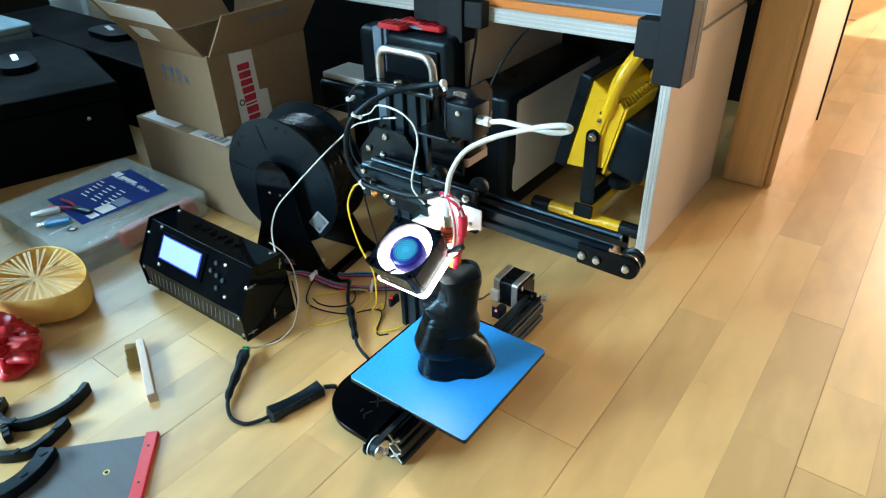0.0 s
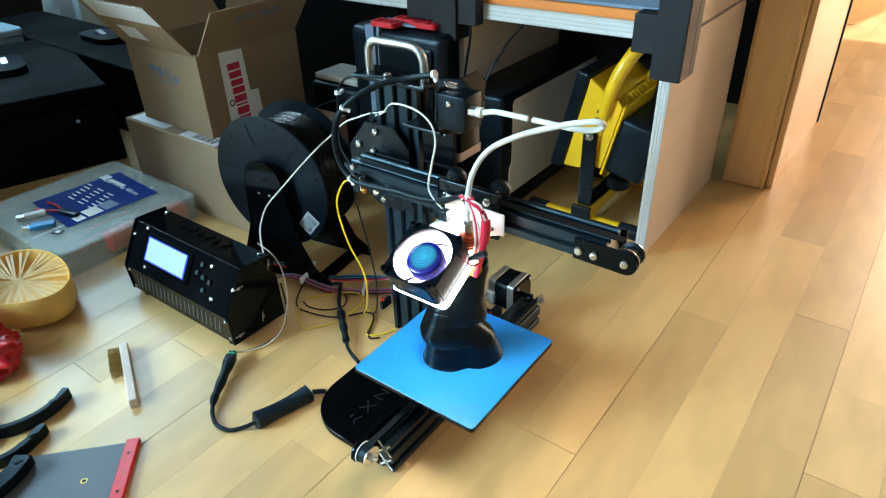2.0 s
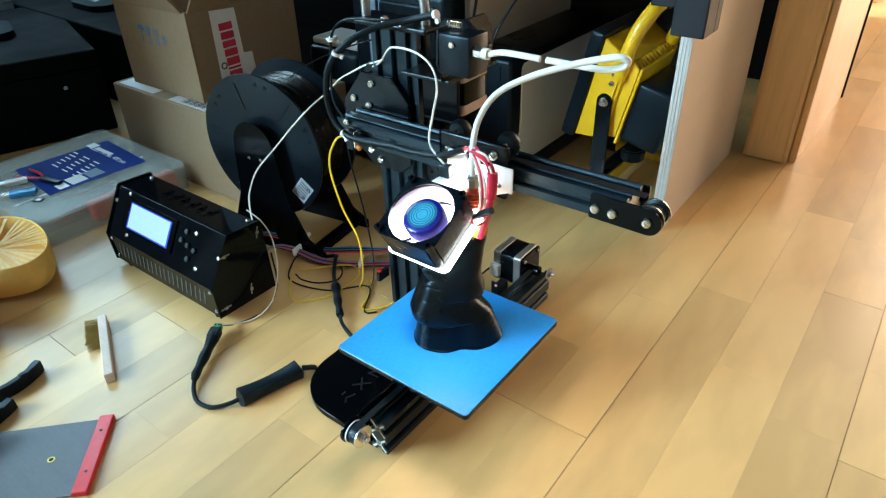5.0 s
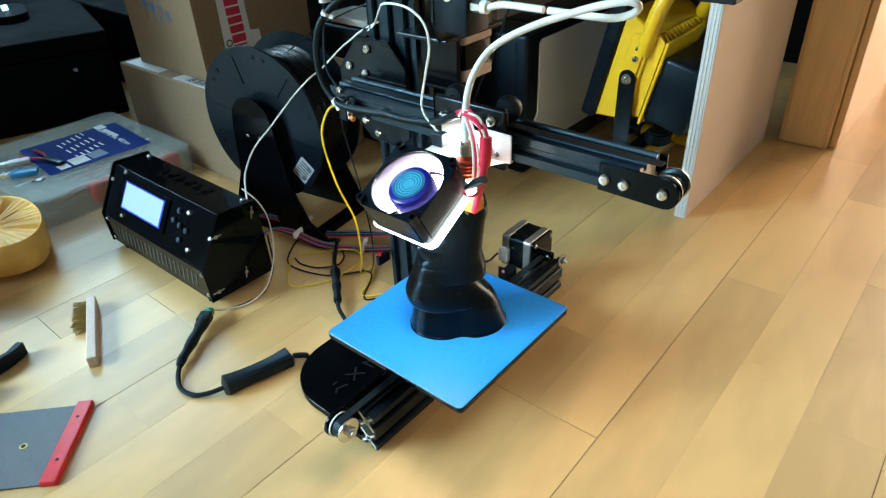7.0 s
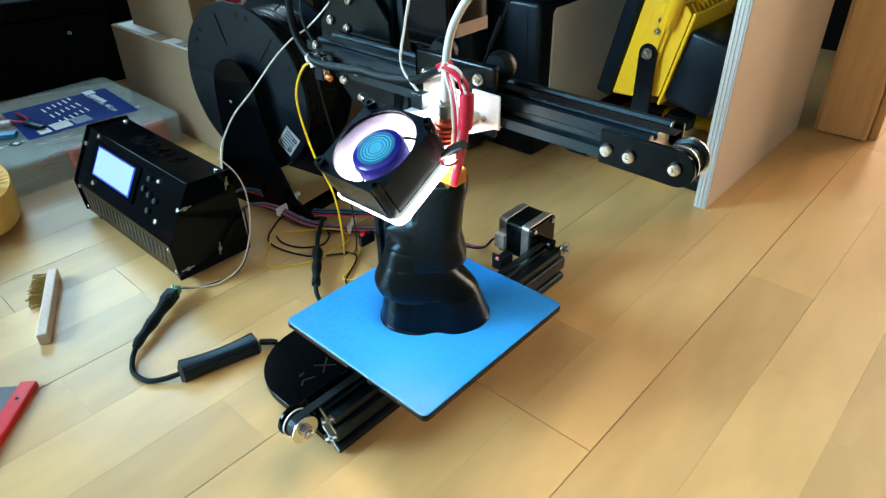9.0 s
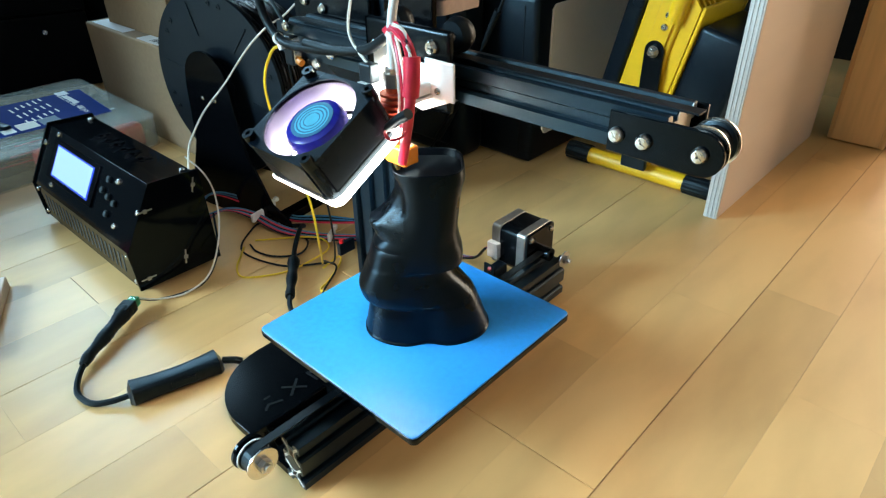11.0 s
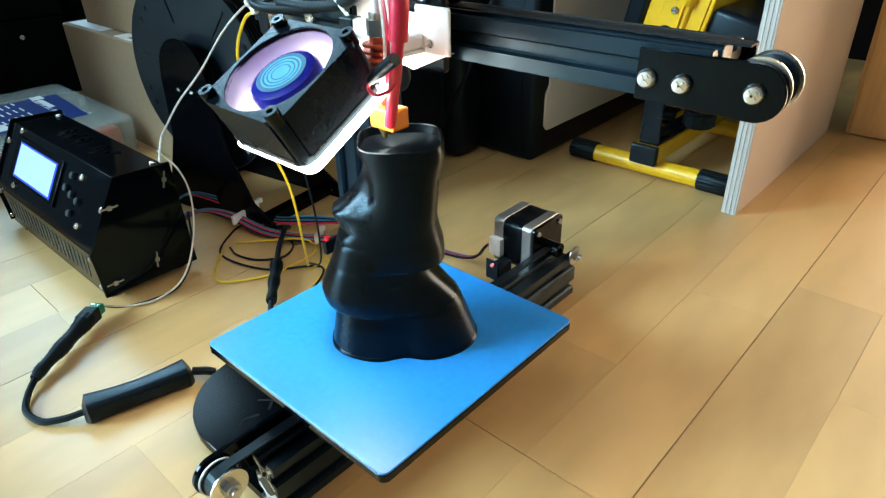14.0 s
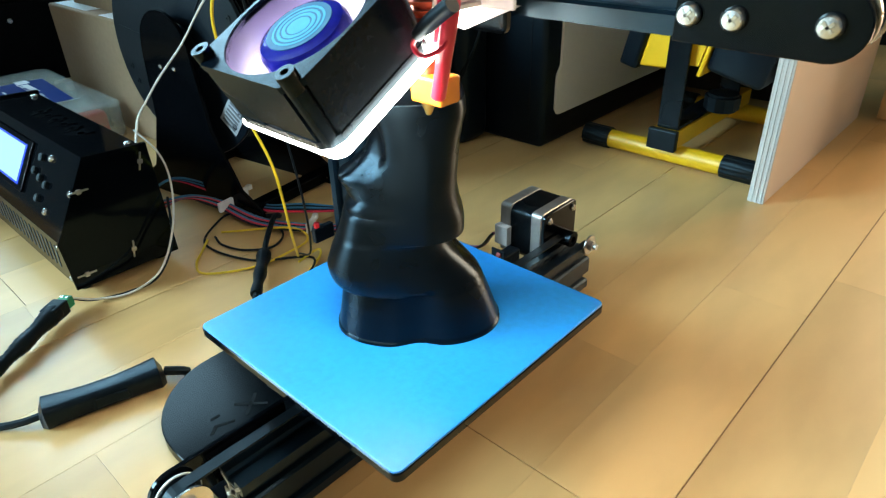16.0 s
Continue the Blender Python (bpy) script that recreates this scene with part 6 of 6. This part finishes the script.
# ---- clear organiser box with small things on it ----
def organiser():
    x0, x1, y0, y1, h = -0.930, -0.654, 0.004, 0.260, 0.0445
    c = thing("organiser_box", ((x0 + x1) / 2, (y0 + y1) / 2, 0), "flat clear plastic box of cable ties with a blue card", "storage box")
    out = rounded(x0, x1, y0, y1, 0.014, 4)
    inn = rounded(x0 + 0.002, x1 - 0.002, y0 + 0.002, y1 - 0.002, 0.012, 4)
    bm = bmesh.new()
    n = len(out)
    for z0, z1 in ((0.0, 0.0400),):
        lo, li = [bm.verts.new((*p, z0)) for p in out], [bm.verts.new((*p, z0 + 0.002)) for p in inn]
        ho, hi = [bm.verts.new((*p, z1)) for p in out], [bm.verts.new((*p, z1)) for p in inn]
        for i in range(n):
            j = (i + 1) % n
            bm.faces.new((lo[i], lo[j], ho[j], ho[i]))
            bm.faces.new((li[i], hi[i], hi[j], li[j]))
            bm.faces.new((ho[i], ho[j], hi[j], hi[i]))
        bm.faces.new(lo[::-1]), bm.faces.new(li)
    part("tray", bm, "clear_box", c, "clear plastic tray")
    lid = part("lid", prism(rounded(x0 - 0.001, x1 + 0.001, y0 - 0.001, y1 + 0.001, 0.015, 4), "z", 0.0403, h, 0.0012), "clear_box", c, "clear plastic lid", smooth=True)
    part("lid_rib", box(x0 + 0.02, x1 - 0.02, y0 + 0.012, y0 + 0.014, h + 0.0001, h + 0.0009), "clear_box", lid)
    for i in range(5):
        part("divider", box(x0 + 0.04 + i * 0.048, x0 + 0.0412 + i * 0.048, y0 + 0.004, y1 - 0.004, 0.003, 0.038), "clear_box", c)
    for i in range(26):
        k = random.random()
        x, y = x0 + 0.02 + random.random() * (x1 - x0 - 0.04), y0 + 0.02 + random.random() * (y1 - y0 - 0.10)
        red = x > x1 - 0.10
        part("cable_tie", box(x - 0.0012, x + 0.0012, y, y + 0.07 * (0.6 + 0.6 * k), 0.004 + 0.028 * k, 0.005 + 0.028 * k), "red_pla" if red else ("zip" if i % 3 else "green"), c)
    part("red_bundle", box(x1 - 0.030, x1 - 0.006, y0 + 0.09, y1 - 0.02, 0.004, 0.036, 0.005), "red_pla", c, "bundle of red cable ties")
    lz = h + 0.0002
    card = part("card", box(-0.868, -0.724, 0.070, 0.229, lz, lz + 0.0004, m=Matrix.Translation((-0.796, 0.15, 0)) @ Matrix.Rotation(radians(-4), 4, "Z") @ Matrix.Translation((0.796, -0.15, 0))), "print_blue", c, "blue printed card")
    z = lz + 0.0006
    writing("Cable Tie Set, 400 pcs", 0.0125, Matrix.Translation((-0.856, 0.196, z)), "paper", card)
    part("brand_mark", box(-0.845, -0.795, 0.2005, 0.2085, z, z + 0.0002), "paper", card, "plain white brand bar")
    for i in range(6):
        for j in range(3):
            w = 0.014 + 0.008 * ((i * 7 + j * 3) % 4) / 4
            part("text_bar", box(-0.862 + i * 0.004 + j * 0.034, -0.862 + i * 0.004 + j * 0.034 + w, 0.170 - i * 0.0095, 0.1725 - i * 0.0095, z, z + 0.0002), "paper", card)
    part("photo", box(-0.765, -0.735, 0.135, 0.160, z, z + 0.0002), "strap", card, "small green photograph")
    part("photo", box(-0.765, -0.735, 0.105, 0.131, z, z + 0.0002), "grey_panel", card, "small pale photograph")
    for x, y in ((-0.755, 0.084), (-0.870, 0.198)):
        part("code_panel", box(x, x + 0.020, y, y + 0.016, z, z + 0.0002), "paper", card, "plain white code panel")
    u = thing("usb_stick", (-0.84, 0.03, h), "blue USB stick lying on the clear box", "USB stick", "USB sticks on the clear box")
    mm = Matrix.Translation((-0.772, 0.034, h + 0.0003)) @ Matrix.Rotation(radians(58), 4, "Z")
    part("body", box(-0.008, 0.030, -0.009, 0.009, 0, 0.008, 0.002, m=mm), "usb_blue", u, smooth=True)
    part("connector", box(-0.021, -0.0083, -0.006, 0.006, 0.0015, 0.006, m=mm), "steel", u, "bright metal connector")
    u = thing("usb_stick", (-0.85, 0.06, h), "white USB stick lying on the clear box", "USB stick", "USB sticks on the clear box")
    mm = Matrix.Translation((-0.822, 0.046, h + 0.0003)) @ Matrix.Rotation(radians(65), 4, "Z")
    part("body", box(-0.006, 0.026, -0.0075, 0.0075, 0, 0.007, 0.002, m=mm), "zip", u, smooth=True)
    part("connector", box(-0.019, -0.0063, -0.006, 0.006, 0.0012, 0.0055, m=mm), "brushed", u, "metal connector")
    u = thing("memory_card", (-0.775, 0.055, h), "small black memory card on the clear box", "memory card")
    mm = Matrix.Translation((-0.728, 0.047, h + 0.0003)) @ Matrix.Rotation(radians(30), 4, "Z")
    part("card", box(-0.0075, 0.0075, -0.0055, 0.0055, 0, 0.0015, 0.0004, m=mm), "black_plastic", u)
    part("card_label", box(-0.003, 0.005, -0.0035, 0.0035, 0.0016, 0.0018, m=mm), "paper", u)
    u = thing("cutter_pliers", (-0.80, 0.10, h), "small pliers with red grips on the clear box", "pliers")
    mm = Matrix.Translation((-0.800, 0.084, z + 0.0004)) @ Matrix.Rotation(radians(12), 4, "Z")
    part("jaw", box(0.004, 0.050, -0.006, 0.005, 0, 0.006, 0.002, m=mm), "black_plastic", u, smooth=True)
    part("grip", tube([mm @ Vector(p) for p in ((0.006, 0.003, 0.004), (-0.014, 0.010, 0.004), (-0.040, 0.012, 0.004))], 0.0022, 8), "red_pla", u, "red plastic grip", smooth=True)
    part("grip", tube([mm @ Vector(p) for p in ((0.006, -0.003, 0.004), (-0.014, -0.010, 0.004), (-0.036, -0.014, 0.004))], 0.0022, 8), "red_pla", u, "red plastic grip", smooth=True)


organiser()


# ---- printed scraps and tools on the floor ----
def amber_print():
    c = thing("amber_print", (-0.626, -0.058, 0), "translucent amber printed bowl with fine inner strands", "printed part")
    cx, cy = -0.630, -0.058

    def ring(a, k):
        w = 0.007 * math.sin(3 * a + 0.6)
        return Vector((cx + (0.084 + w) * k * math.cos(a), cy + (0.066 + w * 0.5) * k * math.sin(a), 0))

    n = 72
    bm = bmesh.new()
    rows = []
    for k, z in ((0.93, 0.010), (0.99, 0.020), (1.0, 0.052), (0.985, 0.0545), (0.965, 0.0535), (0.955, 0.020), (0.90, 0.012)):
        rows.append([bm.verts.new(ring(2 * math.pi * i / n, k) + Vector((0, 0, z))) for i in range(n)])
    for a, b in zip(rows, rows[1:] + rows[:1]):
        for i in range(n):
            bm.faces.new((a[i], a[(i + 1) % n], b[(i + 1) % n], b[i]))
    part("wall", bm, "gold", c, "amber printed wall", smooth=True)
    bm = bmesh.new()
    lo = [bm.verts.new(ring(2 * math.pi * i / n, 0.93) + Vector((0, 0, 0.016))) for i in range(n)]
    hi = [bm.verts.new(ring(2 * math.pi * i / n, 0.93) + Vector((0, 0, 0.019))) for i in range(n)]
    bm.faces.new(lo[::-1]), bm.faces.new(hi)
    for i in range(n):
        bm.faces.new((lo[i], lo[(i + 1) % n], hi[(i + 1) % n], hi[i]))
    part("floor_sheet", bm, "gold", c)
    for i in range(44):
        a = 2 * math.pi * i / 44 + random.uniform(-0.03, 0.03)
        if i % 11 == 5:
            continue
        p = ring(a, 0.958) + Vector((0, 0, 0.0515))
        q = Vector((cx + random.uniform(-0.006, 0.006), cy + random.uniform(-0.006, 0.006), 0.047))
        side = Vector((-math.sin(a), math.cos(a), 0)) * 0.0022
        bm = bmesh.new()
        vs = [bm.verts.new(v) for v in (p - side, p + side, q + side * 0.3, q - side * 0.3)]
        bm.faces.new(vs)
        bmesh.ops.solidify(bm, geom=bm.faces[:], thickness=0.0012)
        part("strand", bm, "gold_in", c)
    for i in range(14):
        a = random.uniform(0, 6.28)
        p = ring(a, random.uniform(0.55, 0.9))
        part("support_stub", box(p.x - 0.003, p.x + 0.003, p.y - 0.003, p.y + 0.003, 0, 0.0165, 0.0006), "gold", c)


amber_print()


def red_scrap():
    bm = bmesh.new()
    bmesh.ops.create_icosphere(bm, subdivisions=5, radius=1)
    for v in bm.verts:
        d = v.co.normalized()
        k = 1 + 0.42 * noise.noise(d * 1.7 + Vector((3, 1, 7))) + 0.42 * abs(noise.noise(Vector((d.x * 5.2, d.y * 2.2, d.z * 2.0)))) - 0.14 + 0.03 * noise.noise(d * 9)
        v.co = Vector((-0.548 + d.x * 0.062 * k, -0.152 + d.y * 0.042 * k, max(0.0, 0.022 + d.z * 0.034 * k)))
    solid("red_scrap", bm, "red_pla", "crumpled lump of red printed plastic", "plastic scrap", smooth=True)
    bm = bmesh.new()
    bmesh.ops.create_icosphere(bm, subdivisions=4, radius=1)
    for v in bm.verts:
        d = v.co.normalized()
        k = 1 + 0.5 * abs(noise.noise(d * 4.1 + Vector((9, 2, 1))))
        v.co = Vector((-0.592 + d.x * 0.022 * k, -0.150 + d.y * 0.020 * k, 0.056 + d.z * 0.016 * k))
    solid("red_scrap", bm, "red_pla", "small crumpled piece of red plastic resting on another", "plastic scrap", smooth=True)


red_scrap()


def curved_strip(points, w, h, label):
    c = thing("curved_clip", points[0], label, "printed part")
    line = spline(points, 8)
    bm = bmesh.new()
    rows = []
    for i, q in enumerate(line):
        al = (line[min(i + 1, len(line) - 1)] - line[max(i - 1, 0)]).normalized()
        s = Vector((-al.y, al.x, 0)).normalized() * w / 2
        rows.append([bm.verts.new(q + o) for o in (-s, -s + Vector((0, 0, h)), s + Vector((0, 0, h)), s)])
    for a, b in zip(rows, rows[1:]):
        for j in range(4):
            bm.faces.new((a[j], a[(j + 1) % 4], b[(j + 1) % 4], b[j]))
    bm.faces.new(rows[0][::-1]), bm.faces.new(rows[-1])
    bmesh.ops.bevel(bm, geom=[e for e in bm.edges if abs(e.verts[0].co.z - e.verts[1].co.z) < 0.001], offset=0.0008, segments=1, affect="EDGES")
    strip = part("strip", bm, "black_plastic", c)
    for k in (0.18, 0.62):
        q = line[int(k * (len(line) - 1))]
        part("tab", box(q.x - 0.003, q.x + 0.003, q.y - 0.004, q.y + 0.004, q.z + h - 0.001, q.z + h + 0.0012, 0.0006), "black_plastic", strip)
    return c


curved_strip([(-0.3965, -0.119, 0.0005), (-0.386, -0.140, 0.0005), (-0.384, -0.166, 0.0005), (-0.393, -0.192, 0.0005), (-0.414, -0.208, 0.0005), (-0.440, -0.207, 0.0005), (-0.458, -0.194, 0.0005)], 0.007, 0.016, "black curved printed clip lying on the floor")
curved_strip([(-0.4135, -0.2130, 0.0005), (-0.392, -0.2185, 0.0005)], 0.008, 0.012, "short black printed stub lying on the floor")
curved_strip([(-0.362, -0.164, 0.0005), (-0.352, -0.188, 0.0005), (-0.351, -0.214, 0.0005), (-0.370, -0.235, 0.0005), (-0.398, -0.244, 0.0005)], 0.008, 0.014, "black curved printed clip with notches on the floor")
curved_strip([(-0.333, -0.199, 0.0005), (-0.322, -0.215, 0.0005), (-0.315, -0.240, 0.0005), (-0.318, -0.268, 0.0005)], 0.018, 0.015, "broad black printed clip lying on the floor")


def scraper():
    m = Matrix.Translation((-0.2300, -0.1465, 0)) @ Matrix.Rotation(math.atan2(-0.063, 0.066), 4, "Z")
    c = thing("scraper", (-0.27, -0.18, 0), "flat grey steel scraper blade with a red edge grip", "scraper")
    b = part("blade", box(-0.047, 0.047, -0.125, -0.0072, 0.0003, 0.0022, 0.0004, m=m), "scraper_steel", c, "grey steel blade")
    part("hole_rim", lathe([(0.0022, 0.0), (0.0036, 0.0), (0.0036, 0.0003), (0.0022, 0.0003)], m @ Vector((0.0, -0.040, 0.0023)), (0, 0, 1), 16), "brass", b)
    part("hole", cyl(m @ Vector((0.0, -0.040, 0.0022)), m @ Vector((0.0, -0.040, 0.0024)), 0.0022, 14), "rubber", b)
    part("grip", box(-0.0485, 0.0485, -0.007, 0.0075, 0.0, 0.0062, 0.0012, m=m), "red_pla", c, "red plastic edge grip")
    for x in (-0.027, 0.024):
        part("rivet", cyl(m @ Vector((x, 0.0, 0.0062)), m @ Vector((x, 0.0, 0.0066)), 0.0016, 10), "rubber", c)


scraper()


def wire_brush():
    a, b = Vector((-0.4210, -0.0310, 0)), Vector((-0.3130, -0.0825, 0))
    d = (b - a).normalized()
    m = Matrix.Translation((a + b) / 2) @ Matrix((d, Vector((-d.y, d.x, 0)), Vector((0, 0, 1)))).transposed().to_4x4()
    L = (b - a).length / 2
    c = thing("wire_brush", (a + b) / 2, "small brass wire brush with a pale wooden handle", "brush")
    part("handle", box(-L, L, -0.0050, 0.0050, 0.0, 0.0130, 0.0012, m=m), "pale_wood", c, "pale wooden handle")
    for i in range(11):
        for j in range(3):
            bm = bmesh.new()
            for k in range(7):
                x = -L + 0.004 + i * 0.0048 + random.uniform(-0.0014, 0.0014)
                z = 0.0026 + j * 0.0036 + random.uniform(-0.001, 0.001)
                p = m @ Vector((x, -0.0049, z))
                q = m @ Vector((x + random.uniform(-0.003, 0.003), -0.0185 - random.uniform(0, 0.003), max(0.0008, z + random.uniform(-0.002, 0.002))))
                cyl(p, q, 0.00028, 4, into=bm)
            part("bristle_tuft", bm, "bristle", c)


wire_brush()


# ---- parquet blocks ----
def parquet():
    fl = bpy.data.objects["floor"]
    rnd = random.Random(4)
    cache = {}

    def block(L, W):
        key = (round(L, 3), round(W, 3))
        if key not in cache:
            bm = box(-W / 2, W / 2, -L / 2, L / 2, -0.0026, 0.0, 0.0)
            me = bpy.data.meshes.new("parquet_block")
            bm.to_mesh(me)
            bm.free()
            me.materials.append(M["plank"])
            cache[key] = me
        return cache[key]

    count, rest = 0, bmesh.new()
    W, X0, L = 0.0672, -0.0535, 0.42
    anchors = {0: 0.231, 1: 0.272, 2: 0.405, 3: 0.470, 4: 0.337, 5: 0.29}
    for k in range(-53, 40):
        board, strip = k // 3, k % 3
        xa = X0 + k * W + (0.0004 if strip == 0 else 0.00005)
        xb = X0 + (k + 1) * W - (0.0004 if strip == 2 else 0.00005)
        if xa < -3.59 or xb > 2.59:
            continue
        first = anchors.get(k, rnd.uniform(0, L))
        end = 0.1545 if board == 0 else rnd.uniform(0, 2.2)
        cuts = sorted([first + n * L for n in range(-10, 11)] + [end + n * 2.2 for n in (-2, -1, 0, 1)])
        cuts = [-3.2] + [c for c in cuts if -3.17 < c < 3.97] + [4.0]
        ends = {round(end + n * 2.2, 4) for n in (-2, -1, 0, 1)}
        for ya, yb in zip(cuts, cuts[1:]):
            if yb - ya < 0.02:
                continue
            ya += 0.0004 if round(ya, 4) in ends else 0.00005
            yb -= 0.0004 if round(yb, 4) in ends else 0.00005
            near = -0.95 < xa < 0.62 and -0.35 < (ya + yb) / 2 < 2.1
            if near and count < 300:
                ob = new("parquet_block", block(yb - ya, xb - xa))
                ob.parent = fl
                ob.location = Vector(((xa + xb) / 2, (ya + yb) / 2, 0)) - fl.location
                count += 1
            else:
                box(xa, xb, ya, yb, -0.0026, 0.0, into=rest)
    tagged(part("parquet_field", rest, "plank", fl), kind="stuff")


parquet()


# ---- what moves: the bed with the statue on it, the head, the fan ----
BED_ROWS = [
    (0, 0.037), (0.5, 0.055), (1, 0.071), (1.5, 0.073), (2, 0.062), (2.5, 0.044), (3, 0.032), (3.5, 0.045), (4, 0.032), (4.5, 0.036), (5, 0.050), (5.5, 0.058), (6, 0.042), (6.5, 0.040),
    (7, 0.0515), (7.5, 0.0655), (8, 0.072), (8.5, 0.0655), (9, 0.0465), (9.5, 0.0315), (10, 0.0315), (10.5, 0.041), (11, 0.057), (11.5, 0.071), (12, 0.066), (12.5, 0.0475), (13, 0.0325), (13.5, 0.0325), (14, 0.041), (14.5, 0.059), (15, 0.071), (15.5, 0.0715), (16, 0.0575)]
HEAD_ROWS = [
    (0, -0.019), (0.5, -0.019), (1, -0.013), (1.5, 0.003), (2, 0.015), (2.5, 0.017), (3, 0.007), (3.5, -0.018), (4, -0.006), (4.5, 0.010), (5, 0.016), (5.5, 0.004), (6, 0.004), (6.5, 0.0095),
    (7, 0.014), (7.5, 0.0015), (8, -0.0045), (8.5, 0.011), (9, 0.0145), (9.5, 0.0075), (10, -0.0095), (10.5, -0.016), (11, -0.012), (11.5, 0.002), (12, 0.014), (12.5, 0.0195), (13, 0.0155), (13.5, 0.001), (14, -0.0125), (14.5, -0.011), (15, -0.002), (15.5, 0.014), (16, 0.0225)]
FAN_SPIN = [(0.05 * i, 76.0 * i) for i in range(321)]


def motions():
    walk(BED, [(t, pose(0, y - 0.0025, 0)) for t, y in BED_ROWS])
    walk(STATUE, [(t, pose(0.0048, y + 0.0813, BED_Z)) for t, y in BED_ROWS])
    walk(HEAD, [(t, pose(x, 0, 0)) for t, x in HEAD_ROWS])
    fan = pose(0, 0.0742, 0.2500, FAN_TILT) @ pose(0, 0, -0.0065)
    for k, blade in enumerate(BLADES):
        walk(blade, [(t, fan @ pose(0, 0, 0, 0, 0, a + 360 * k / 7)) for t, a in FAN_SPIN])


motions()
